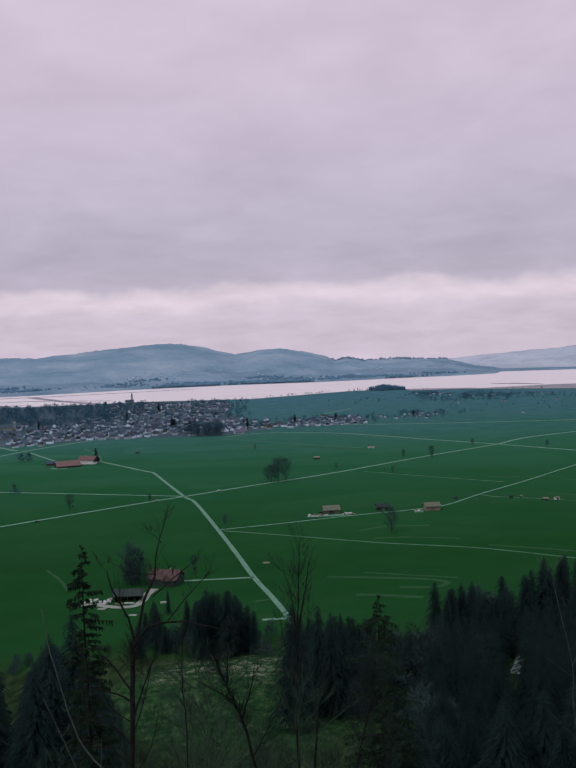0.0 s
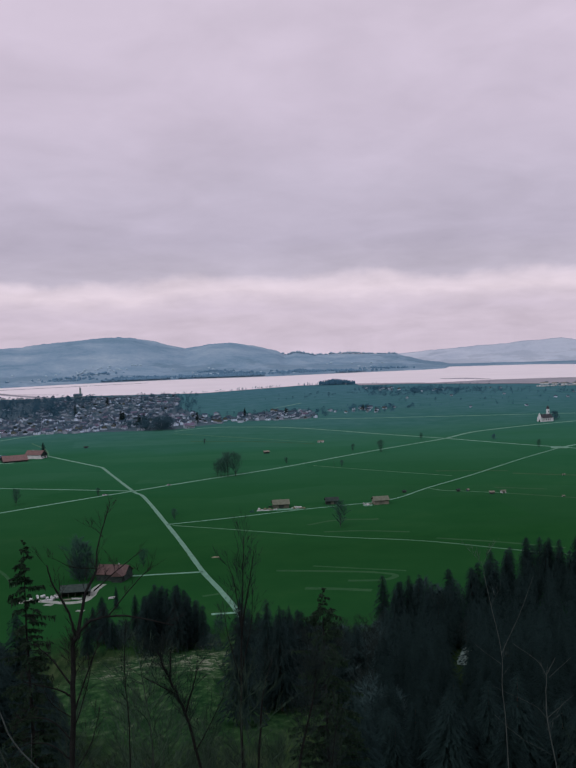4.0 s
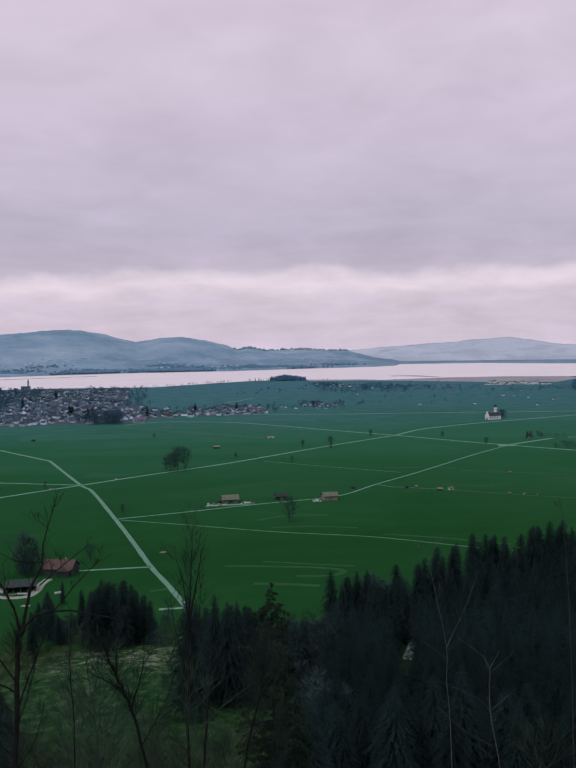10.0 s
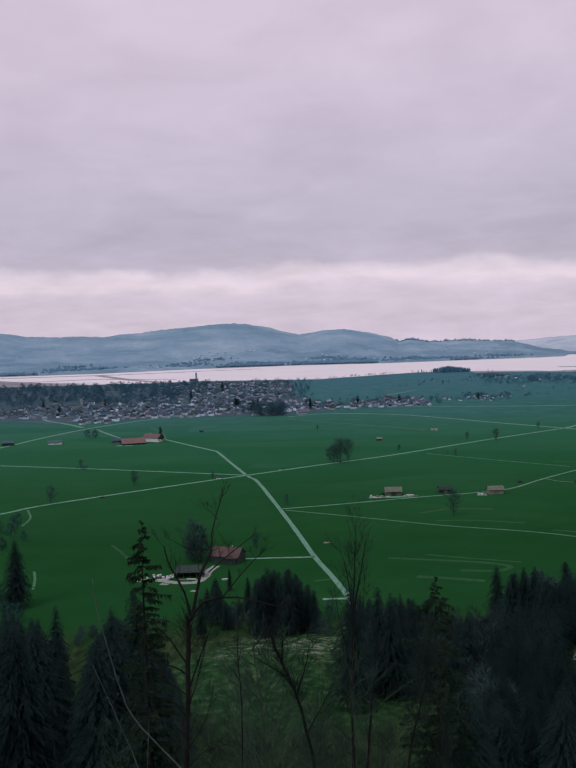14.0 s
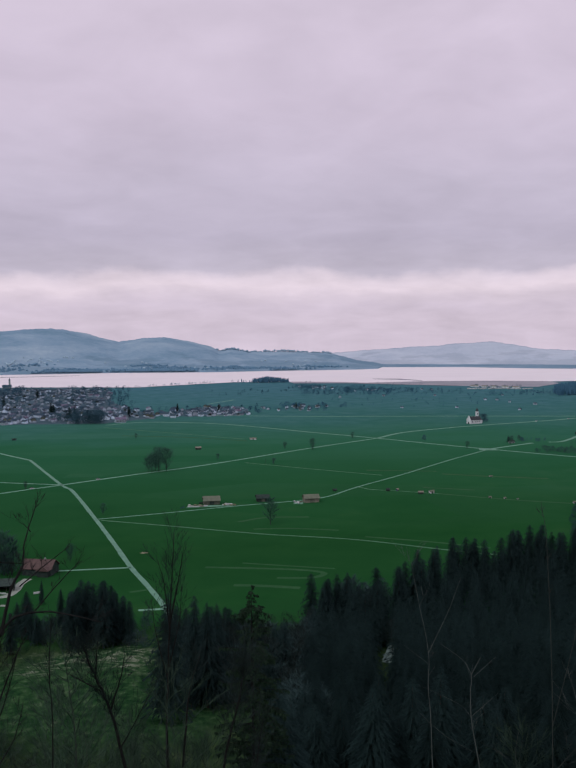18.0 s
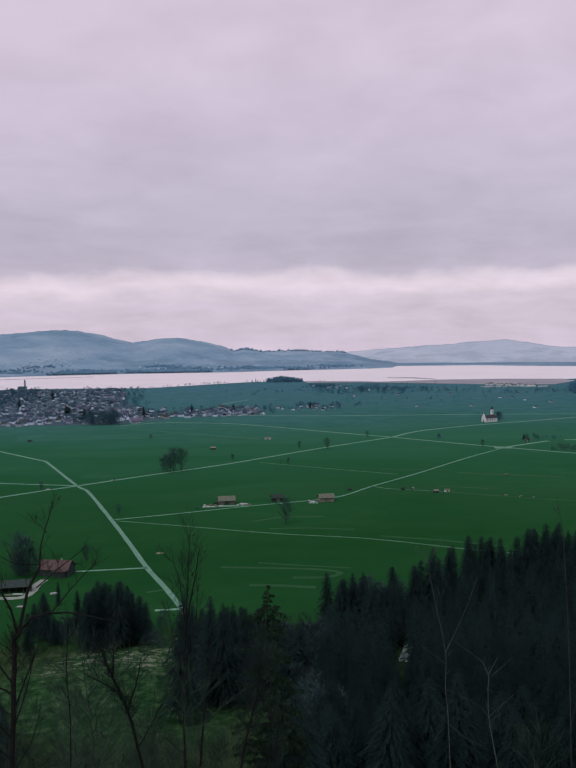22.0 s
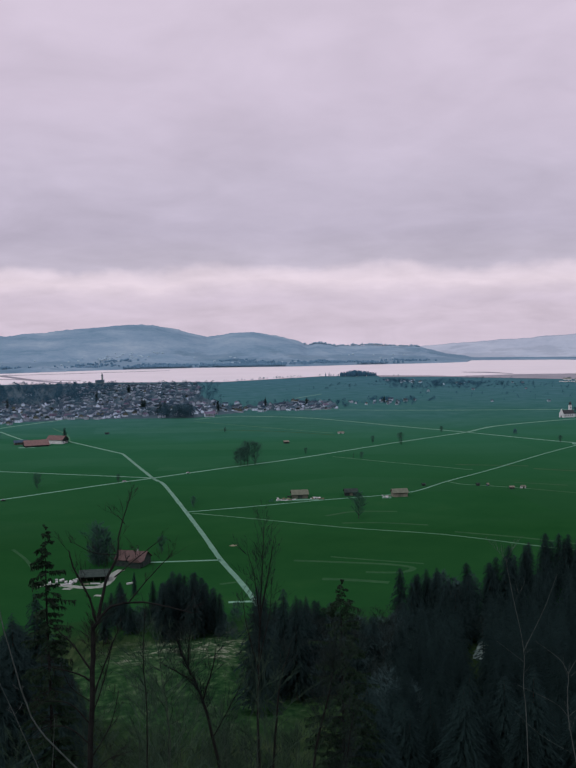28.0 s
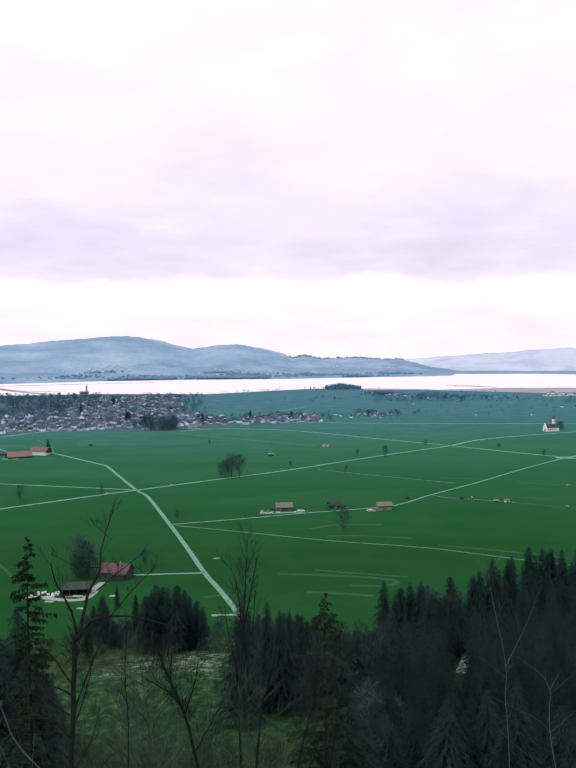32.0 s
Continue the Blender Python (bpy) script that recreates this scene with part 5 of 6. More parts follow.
drawn_tree(23.0, 28, [(0.0186, 0.0048, [(0.3, -0.5), (0.2, 9), (0.0, 14), (-0.2, 15.6)]), (0.0124, 0.0048, [(0.2, 9), (1.0, 13), (1.2, 16.3)])], GREY_BARK, GREY_BARK,
           "wispy leafless sapling on the slope", 19, shoots=0.30, reach=0.4, tip=0.005)
drawn_tree(27.5, 20, [(0.0186, 0.0048, [(-0.3, -0.5), (-0.1, 4.5), (0.5, 6.5), (0.8, 8.5)]), (0.0124, 0.0040, [(-0.1, 4.5), (-0.7, 6.0), (-1.1, 7.5)]), (0.0124, 0.0040, [(0.0, 4.7), (0.0, 7.0)])], PALE_BARK, PALE_BARK,
           "pale leafless shrub with arching stems", 20, shoots=0.80, reach=0.5, tip=0.003)
drawn_tree(22.0, 24, [(0.0186, 0.0048, [(0.0, -0.5), (-0.2, 4.5), (0.2, 5.6), (0.9, 6.6), (1.5, 7.4)]), (0.0099, 0.0040, [(-0.1, 5.0), (-0.3, 6.5), (-0.2, 7.4)])], GREY_BARK, GREY_BARK,
           "thin grey leafless shrub on the slope", 22, shoots=0.80, reach=0.5, tip=0.003)

# ---- far woods ----
def far_woods():
    rng = random.Random(31)
    cone = Build()
    spruce_crown(cone, random.Random(9), 20, 4.6, 6, 6, 2, bare=0.05, power=0.55)
    for i in range(8):
        a0, a1 = 2 * math.pi * i / 8, 2 * math.pi * (i + 1) / 8
        for (r0, z0), (r1, z1) in (((2.7, 2), (2.2, 10)), ((2.2, 10), (0.9, 17))):
            p, q = Vector((math.cos(a0) * r0, math.sin(a0) * r0, z0)), Vector((math.cos(a1) * r0, math.sin(a1) * r0, z0))
            u, v = Vector((math.cos(a0) * r1, math.sin(a0) * r1, z1)), Vector((math.cos(a1) * r1, math.sin(a1) * r1, z1))
            cone.face(p, q, u)
            cone.face(q, v, u)
        cone.face(Vector((math.cos(a0) * 0.9, math.sin(a0) * 0.9, 17)), Vector((math.cos(a1) * 0.9, math.sin(a1) * 0.9, 17)), Vector((0, 0, 20)))
    puff = Build()
    prng = random.Random(13)
    for i in range(70):
        a, h, r = prng.uniform(0, 6.28), prng.uniform(0.15, 1), prng.uniform(0, 1) ** 0.5
        c = Vector((math.cos(a) * r * 5 * math.sin(math.pi * (0.1 + 0.85 * h)), math.sin(a) * r * 5 * math.sin(math.pi * (0.1 + 0.85 * h)), 12 * h))
        u, v, w = (Vector((prng.uniform(-1, 1), prng.uniform(-1, 1), prng.uniform(-1, 1))) * 1.5 for q in range(3))
        puff.face(c + u, c + v, c + w)
    knoll = []
    for i in range(2600):
        az, d = rng.uniform(23.2, 31.5), rng.uniform(2170, 2640)
        if height(*spot(az, d).xy) > 5:
            if not (d < 2290 and az < 27.3):
                knoll.append((spot(az, d), rng.uniform(0.75, 1.15), rng.uniform(0, 6.28)))
    mixed = [(p - Vector((0, 0, 2)), s * 1.15, a) for i, (p, s, a) in enumerate(knoll) if i % 3 == 0] + [(spot(az, d), rng.uniform(0.5, 0.9), 0) for az, d in
             [(rng.uniform(24.6, 31.5), rng.uniform(2150, 2235)) for i in range(420)] if height(*spot(az, d).xy) > 3 and (az > 28 or rng.random() < 0.25)]
    knoll = [k for i, k in enumerate(knoll) if i % 3]
    merged_trees("knoll_thicket", mixed, fuzz_far, NEEDLES_FAR, "haze-tinted undergrowth and bare trees on the knoll", "wood")
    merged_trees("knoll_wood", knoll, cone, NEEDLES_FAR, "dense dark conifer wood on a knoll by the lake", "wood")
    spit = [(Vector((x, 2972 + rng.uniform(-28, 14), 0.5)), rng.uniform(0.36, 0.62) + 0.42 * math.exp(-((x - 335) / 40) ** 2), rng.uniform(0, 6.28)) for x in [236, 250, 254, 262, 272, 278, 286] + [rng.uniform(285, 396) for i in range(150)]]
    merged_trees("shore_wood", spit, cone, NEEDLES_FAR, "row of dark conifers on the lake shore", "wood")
    park = []
    for i in range(1100):
        x, y = rng.uniform(-1250, -360), rng.uniform(1960, 2630)
        park.append((Vector((x, y, 0)), rng.uniform(0.8, 1.4), rng.uniform(0, 6.28)))
    for i in range(230):
        x, y = rng.uniform(-420, -80), rng.uniform(1950, 2680)
        park.append((Vector((x, y, 0)), rng.uniform(0.6, 1.1), rng.uniform(0, 6.28)))
    for i in range(430):
        x, y = rng.uniform(-720, 200), rng.uniform(1660, 1950)
        if x > -330 and y < 1740 or x < -100 and y < 1690:
            continue
        park.append((Vector((x, y, 0)), rng.uniform(0.4, 0.75), rng.uniform(0, 6.28)))
    rows = [(rng.uniform(150, 1000), rng.uniform(2250, 2720)) for i in range(16)]
    for i in range(150):
        x, y = rows[i % 16]
        x, y = x + rng.gauss(0, 34), y + rng.gauss(0, 9)
        park.append((Vector((x, y, 0)), rng.uniform(0.22, 0.6), rng.uniform(0, 6.28)))
    for x in (-30, 88, 95, 104, 110, 118, 124, 215, 450, 457, 640):
        park.append((Vector((x + rng.uniform(-8, 8), float(np.interp(x, (-73, 87, 230, 396, 531, 621, 837), (2735, 2860, 2970, 2970, 2870, 2800, 2650))), 0)), rng.uniform(0.4, 0.7), 0))
    for i in range(60):
        y = rng.uniform(1960, 2680)
        park.append((Vector((float(np.interp(y, (2000, 2200, 2420, 2600), (-75, -115, -125, -140))) + rng.gauss(0, 22), y, 0)), rng.uniform(0.35, 0.7), rng.uniform(0, 6.28)))
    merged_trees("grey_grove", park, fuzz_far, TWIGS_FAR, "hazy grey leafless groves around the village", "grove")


far_woods()
for x, y, size in ((-535, 1760, 0.8), (-210, 1850, 0.95), (-205, 1846, 0.85), (-330, 2050, 0.9), (-60, 1760, 0.75), (30, 1870, 0.7), (-290, 2280, 1.0), (-160, 1690, 0.9), (-152, 1695, 1.0),
                   (-254, 1300, 0.8), (-480, 1890, 0.8), (-610, 1900, 0.8), (110, 1860, 0.6), (270, 1900, 0.6), (480, 1268, 0.4)):
    SPRUCES.plant(rng.randrange(5), turned(Vector((x, y, 0)), rng, size), "dark conifer among houses" if y > 1600 else "small dark conifer on the meadow")


rng = random.Random(77)
grove = [(Vector((rng.uniform(-152, -102), 1632 + rng.uniform(0, 48), 0)), rng.uniform(1.35, 1.85), i) for i in range(34)]
grove += [(Vector((rng.uniform(-190, -150), 1665 + rng.uniform(0, 40), 0)), rng.uniform(0.8, 1.2), i) for i in range(14)]
grove += [(Vector((546 + rng.uniform(-5, 5), 1560 + rng.uniform(-4, 4), 0)), rng.uniform(0.9, 1.25), i) for i in range(5)]
grove += [(Vector((x + rng.uniform(-1, 1), 1354 + rng.uniform(-1, 1), 0)), rng.uniform(0.8, 1.05), i) for i, x in enumerate((-372, -371, -370, -361, -360, -359))]
grove += [(Vector((18 + rng.uniform(-3, 3), 825 + rng.uniform(-1, 1), 0)), rng.uniform(0.12, 0.22), i) for i in range(5)]
grove += [(Vector((370 + rng.uniform(-2, 2), 1312 + rng.uniform(-1, 1), 0)), rng.uniform(0.4, 0.6), i) for i in range(3)]
grove += [(Vector((rng.uniform(495, 535), 1262 + rng.uniform(0, 22), 0)), rng.uniform(0.25, 0.5), i) for i in range(12)]
grove += [(Vector((-293 + rng.uniform(-5, 5), 1040 + rng.uniform(-3, 3), 0)), rng.uniform(0.3, 0.5), i) for i in range(6)]
merged_trees("village_grove", grove, fuzz_far, GROVE, "dense dark grove at the village edge, tinted haze blue", "grove")
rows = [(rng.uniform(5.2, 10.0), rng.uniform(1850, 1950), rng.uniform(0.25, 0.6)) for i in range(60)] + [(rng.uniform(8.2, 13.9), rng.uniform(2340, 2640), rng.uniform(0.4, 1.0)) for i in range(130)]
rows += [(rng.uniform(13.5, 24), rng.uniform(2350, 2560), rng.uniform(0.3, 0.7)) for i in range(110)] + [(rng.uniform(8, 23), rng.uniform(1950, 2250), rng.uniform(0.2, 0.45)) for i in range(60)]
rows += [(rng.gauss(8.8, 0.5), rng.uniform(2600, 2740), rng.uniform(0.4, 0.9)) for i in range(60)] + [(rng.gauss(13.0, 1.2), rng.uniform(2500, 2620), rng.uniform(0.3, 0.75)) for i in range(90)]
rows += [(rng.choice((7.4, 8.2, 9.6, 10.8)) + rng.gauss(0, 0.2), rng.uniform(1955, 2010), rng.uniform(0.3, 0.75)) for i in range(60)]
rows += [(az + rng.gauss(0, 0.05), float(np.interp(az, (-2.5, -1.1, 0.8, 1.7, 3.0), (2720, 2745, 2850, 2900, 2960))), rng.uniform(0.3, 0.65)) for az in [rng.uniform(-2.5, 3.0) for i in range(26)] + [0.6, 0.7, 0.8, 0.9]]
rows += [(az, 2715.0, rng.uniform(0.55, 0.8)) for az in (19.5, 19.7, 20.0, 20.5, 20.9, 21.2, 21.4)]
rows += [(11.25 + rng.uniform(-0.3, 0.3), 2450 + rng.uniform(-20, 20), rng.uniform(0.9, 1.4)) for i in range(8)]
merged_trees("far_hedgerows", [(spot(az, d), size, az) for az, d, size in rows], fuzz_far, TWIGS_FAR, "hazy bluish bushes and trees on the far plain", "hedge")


# ---- buildings ----
def gable_body(b, long, deep, eave, rise):
    b.prism([(-deep / 2, -0.5), (deep / 2, -0.5), (deep / 2, eave), (0, eave + rise), (-deep / 2, eave)], "x", -long / 2, long / 2)


def gable_roof(b, long, deep, eave, rise, over=0.9, thick=0.3):
    slope = rise / (deep / 2)
    e = deep / 2 + over
    low = eave - over * slope
    for s in (-1, 1):
        b.prism([(0, eave + rise + 0.05), (s * e, low + 0.05), (s * e, low + 0.05 + thick), (0, eave + rise + 0.05 + thick)], "x", -long / 2 - over, long / 2 + over)


def window_part(x, y, z, w, h, face, parent, mat=None):
    """face: -1 or 1 for the long sides, "a" or "b" for the gable ends."""
    b = Build()
    if face in (-1, 1):
        b.box(x - w / 2, y - 0.06, z, x + w / 2, y + 0.06, z + h)
    else:
        b.box(x - 0.06, y - w / 2, z, x + 0.06, y + w / 2, z + h)
    return part("window", b, mat or PANE, parent)


def house(long, deep, eave, rise, wall, roof, label, name="house", upper=None, windows=True, chimney=True, balcony=False):
    top = thing(name, label, "house")
    b = Build()
    gable_body(b, long, deep, eave, rise)
    part("wall", b, wall, top)
    b = Build()
    gable_roof(b, long, deep, eave, rise)
    part("roof", b, roof, top)
    if upper:
        b = Build()
        b.prism([(-deep / 2, eave * 0.55), (deep / 2, eave * 0.55), (deep / 2, eave), (0, eave + rise - 0.1), (-deep / 2, eave)], "x", -long / 2 - 0.05, -long / 2 - 0.003)
        part("gable_boarding", b, upper, top, "dark timber boarding on the gable")
    if chimney:
        b = Build()
        b.box(long * 0.15 - 0.4, 0.6, eave + rise * 0.6, long * 0.15 + 0.4, 1.4, eave + rise + 1.1)
        part("chimney", b, CREAM, top)
    if windows:
        for i in range(int(long // 3.6)):
            x = -long / 2 + 2.2 + i * 3.6
            for z in (1.0, 3.7):
                if z + 1.4 < eave:
                    window_part(x, -deep / 2, z, 1.3, 1.4, -1, top)
        for y in (-deep * 0.25, deep * 0.25):
            window_part(-long / 2 - 0.06, y, 1.0, 1.3, 1.4, "a", top)
    if balcony:
        b = Build()
        b.box(-long / 2, -deep / 2 - 1.2, eave * 0.48, long / 2, -deep / 2, eave * 0.48 + 0.15)
        b.box(-long / 2, -deep / 2 - 1.2, eave * 0.48, long / 2, -deep / 2 - 1.1, eave * 0.48 + 1.0)
        part("balcony", b, WOOD, top)
    return top


def placed(ob, x, y, turn, z=None):
    ob.matrix_basis = pose(x, y, height(x, y) if z is None else z, 0, 0, turn)
    return ob


# village: a few models, copied
rng = random.Random(41)
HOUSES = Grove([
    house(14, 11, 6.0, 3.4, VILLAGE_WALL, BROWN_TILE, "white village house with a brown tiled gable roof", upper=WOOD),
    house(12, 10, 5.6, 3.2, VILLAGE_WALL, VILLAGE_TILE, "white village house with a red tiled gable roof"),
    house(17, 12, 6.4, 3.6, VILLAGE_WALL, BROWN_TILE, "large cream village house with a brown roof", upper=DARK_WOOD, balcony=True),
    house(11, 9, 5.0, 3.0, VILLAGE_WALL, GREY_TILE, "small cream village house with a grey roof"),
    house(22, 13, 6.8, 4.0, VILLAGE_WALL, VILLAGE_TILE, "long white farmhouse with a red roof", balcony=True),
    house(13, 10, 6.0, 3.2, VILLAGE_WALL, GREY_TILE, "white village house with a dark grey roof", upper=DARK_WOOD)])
taken = []


def settle(count, box, models, gap, size=(0.7, 1.0)):
    x0, x1, y0, y1 = box
    tries = 0
    while count and tries < 4000:
        tries += 1
        x, y = rng.uniform(x0, x1), rng.uniform(y0, y1)
        if any((x - a) ** 2 + (y - b) ** 2 < gap * gap for a, b in taken):
            continue
        taken.append((x, y))
        s = rng.uniform(*size)
        m = Matrix.LocRotScale((x, y, 0), Euler((0, 0, radians(rng.choice((-20, 10, 70, 100)) + rng.uniform(-15, 15)))), (s, s, s))
        HOUSES.plant(rng.choice(models), m, group="village houses")
        count -= 1


settle(30, (-430, -230, 1640, 1720), (1, 0, 5, 0), 15)
settle(16, (-290, -60, 1650, 1735), (1, 4, 0, 2), 15)
settle(53, (-640, -330, 1690, 1880), (0, 2, 3, 5, 0), 17)
settle(14, (-480, -370, 1560, 1680), (0, 3, 5), 16)
settle(39, (-330, -20, 1730, 1950), (0, 1, 2, 5), 18)
settle(14, (-930, -620, 1650, 1850), (0, 2, 5), 21)
settle(46, (-430, -120, 2000, 2500), (0, 1, 2, 3, 5), 21)
settle(23, (-400, -140, 2300, 2680), (0, 2, 5), 22)
settle(12, (-880, -480, 1950, 2400), (2, 5), 40)
settle(26, (0, 168, 1755, 1880), (5, 3, 0, 1), 13, (0.45, 0.9))
settle(9, (60, 160, 1860, 1980), (0, 3, 5), 19)
settle(9, (195, 300, 1850, 1950), (0, 5, 3), 15, (0.4, 0.8))
settle(12, (-70, 30, 1730, 1850), (0, 3, 5), 18)
settle(7, (330, 950, 2150, 2650), (3, 5), 56, (0.45, 0.7))
settle(3, (500, 760, 2420, 2560), (0, 5), 24, (0.5, 0.7))
settle(3, (700, 1000, 1700, 1900), (0, 5), 56, (0.45, 0.6))
settle(9, (385, 470, 2560, 2690), (3, 5, 0), 18, (0.45, 0.75))
settle(5, (480, 600, 2430, 2560), (3, 5), 22, (0.45, 0.7))
settle(8, (245, 345, 1920, 1965), (3, 5, 0), 14, (0.45, 0.75))
for x, y, size in ((487, 1887, 0.5), (597, 1869, 0.5), (732, 2083, 0.6), (760, 2002, 0.5), (788, 1927, 0.6), (755, 2070, 0.5)):
    HOUSES.plant(3, Matrix.LocRotScale((x, y, 0), Euler((0, 0, radians(x % 40 - 20))), (size, size, size)), group="village houses")


def outer_houses():
    """Small houses packed between the larger ones, seen only from far off."""
    luck = random.Random(44)
    body, cover = Build(), Build()
    gable_body(body, 11, 9, 4.8, 3.0)
    gable_roof(cover, 11, 9, 4.8, 3.0)
    kinds = [(Build(), Build()) for i in range(3)]
    spots = list(taken)
    for count, x0, x1, y0, y1 in ((190, -660, -60, 1700, 1970), (190, -450, -125, 1960, 2660), (34, 10, 160, 1765, 1900), (40, -930, -640, 1690, 1900)):
        tries = 0
        while count and tries < 9000:
            tries += 1
            x, y = luck.uniform(x0, x1), luck.uniform(y0, y1)
            if any((x - a) ** 2 + (y - b) ** 2 < 144 for a, b in spots):
                continue
            spots.append((x, y))
            count -= 1
            s = luck.uniform(0.65, 1.05)
            m = Matrix.LocRotScale((x, y, 0), Euler((0, 0, radians(luck.choice((-20, 10, 70, 100)) + luck.uniform(-15, 15)))), (s, s, s))
            for source, target in zip((body, cover), kinds[luck.randrange(3)]):
                k = len(target.v)
                target.v += [tuple(m @ Vector(v)) for v in source.v]
                target.f += [tuple(k + i for i in f) for f in source.f]
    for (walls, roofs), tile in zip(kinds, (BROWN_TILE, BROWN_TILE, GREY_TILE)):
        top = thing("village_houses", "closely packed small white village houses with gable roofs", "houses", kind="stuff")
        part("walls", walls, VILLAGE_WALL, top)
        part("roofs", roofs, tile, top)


outer_houses()

# village church with pointed tower
church = thing("village_church", "white village church tower rising above the roofs", "church")
placed(church, -546, 1894, 15)
b = Build()
gable_body(b, 26, 12, 9, 6)
part("nave", b, CREAM, church)
b = Build()
gable_roof(b, 26, 12, 9, 6)
part("roof", b, GREY_TILE, church)
b = Build()
b.box(13.2, -2.6, -0.5, 18.4, 2.6, 21)
part("tower", b, CREAM, church)
b = Build()
b.tube([Vector((15.8, 0, 21)), Vector((15.8, 0, 23)), Vector((15.8, 0, 27)), Vector((15.8, 0, 32))], [4.3, 3.2, 1.4, 0.1], 8)
part("spire", b, GREY_TILE, church, "dark slate spire")

far_church = thing("lakeside_church", "grey church with a slim tower beside the lake", "church")
placed(far_church, -430, 2735, 5)
b = Build()
gable_body(b, 24, 10, 7, 5)
part("nave", b, CREAM, far_church)
b = Build()
gable_roof(b, 24, 10, 7, 5)
part("roof", b, GREY_TILE, far_church)
b = Build()
b.box(4, 5.2, -0.5, 9, 10, 24)
part("tower", b, CREAM, far_church)
b = Build()
b.tube([Vector((6.5, 7.6, 24)), Vector((6.5, 7.6, 26)), Vector((6.5, 7.6, 32))], [3.2, 2.4, 0.1], 8)
part("spire", b, GREY_TILE, far_church)

# chapel on the open plain
chapel = thing("meadow_church", "white baroque church with onion-topped tower on open meadow", "church")
placed(chapel, 523, 1541, 18)
chapel.matrix_basis = chapel.matrix_basis @ Matrix.Scale(0.88, 4)
b = Build()
gable_body(b, 25, 12, 7.2, 6.2)
part("nave", b, PLASTER, chapel)
b = Build()
gable_roof(b, 25, 12, 7.2, 6.2, 0.4)
part("nave_roof", b, CHAPEL_TILE, chapel, "steep dark grey roof")
b = Build()
b.prism([(-6.4, -0.5), (6.4, -0.5), (6.4, 7.6), (4.8, 9.6), (2.8, 12.2), (1.5, 15.0), (0, 15.9), (-1.5, 15.0), (-2.8, 12.2), (-4.8, 9.6), (-6.4, 7.6)], "x", -13.3, -12.55)
part("gable_front", b, PLASTER, chapel, "white curved gable front")
b = Build()
b.tube([Vector((13, 0, -0.5)), Vector((13, 0, 6.8))], [5.0, 5.0], 10)
part("apse", b, PLASTER, chapel)
b = Build()
b.tube([Vector((13, 0, 6.8)), Vector((13, 0, 11.0))], [5.4, 0.2], 10)
part("apse_roof", b, CHAPEL_TILE, chapel)
b = Build()
b.box(10.4, 6.1, -0.5, 14.6, 10.3, 22.4)
tower = part("tower", b, PLASTER, chapel, "slim square white bell tower")
b = Build()
b.tube([Vector((12.5, 8.2, z)) for z in (22.4, 23.0, 23.8, 25.2, 26.4, 27.4, 28.4, 30.0)], [3.5, 3.2, 2.2, 2.6, 1.9, 0.9, 0.35, 0.05], 8)
part("onion_dome", b, CHAPEL_TILE, chapel, "dark onion dome", True)
for z in (16.2,):
    for x in (12.5,):
        window_part(x, 6.1, z, 1.5, 2.6, -1, tower)
for x in (-9, -5, -1, 3, 7):
    window_part(x, -6.0, 2.6, 1.3, 3.0, -1, chapel)
b = Build()
b.box(-13.45, -1.6, -0.4, -13.3, 1.6, 3.6)
part("door", b, DARK_WOOD, chapel, "dark wooden door")

# farm below the slope
farm = house(19, 14, 4.6, 4.2, DARK_WOOD, RED_TILE, "dark timber farmhouse with a broad red tiled roof", name="farmhouse", upper=WOOD)
placed(farm, -78, 614, -16)
b = Build()
b.prism([(1.2, 4.0), (9.8, 4.0), (9.8, 4.3), (5.5, 7.4), (1.2, 4.3)], "y", -11.0, -3.5)
part("porch_roof", b, RED_TILE, farm)
b = Build()
b.prism([(2.0, -0.4), (9.0, -0.4), (9.0, 4.0), (2.0, 4.0)], "y", -10.2, -7.05)
part("porch_wall", b, DARK_WOOD, farm)


def open_shed(x, y, turn, long, deep, tall, roof, label):
    top = thing("shed", label, "shed")
    placed(top, x, y, turn)
    b = Build()
    b.prism([(-deep / 2 - 0.8, tall - 0.9), (deep / 2 + 0.8, tall + 1.1), (deep / 2 + 0.8, tall + 1.35), (-deep / 2 - 0.8, tall - 0.65)], "x", -long / 2 - 0.8, long / 2 + 0.8)
    part("roof", b, roof, top)
    b = Build()
    b.box(-long / 2, deep / 2 - 0.2, -0.4, long / 2, deep / 2, tall + 0.8)
    part("back_wall", b, DARK_WOOD, top)
    for s in (-1, 1):
        b = Build()
        b.prism([(-deep / 2, -0.4), (deep / 2 - 0.2, -0.4), (deep / 2 - 0.2, tall + 0.8), (-deep / 2, tall - 0.75)], "x", s * long / 2 - 0.1, s * long / 2 + 0.1)
        part("side_wall", b, DARK_WOOD, top)
    for i in range(int(long // 4) + 1):
        b = Build()
        px = -long / 2 + 0.4 + i * (long - 0.8) / int(long // 4)
        b.box(px - 0.12, -deep / 2, -0.4, px + 0.12, -deep / 2 + 0.24, tall - 0.72)
        part("post", b, WOOD, top)
    return top


open_shed(-97, 576, 5, 17, 9, 4.2, DARK_WOOD, "long dark-roofed open shed beside the farmyard")


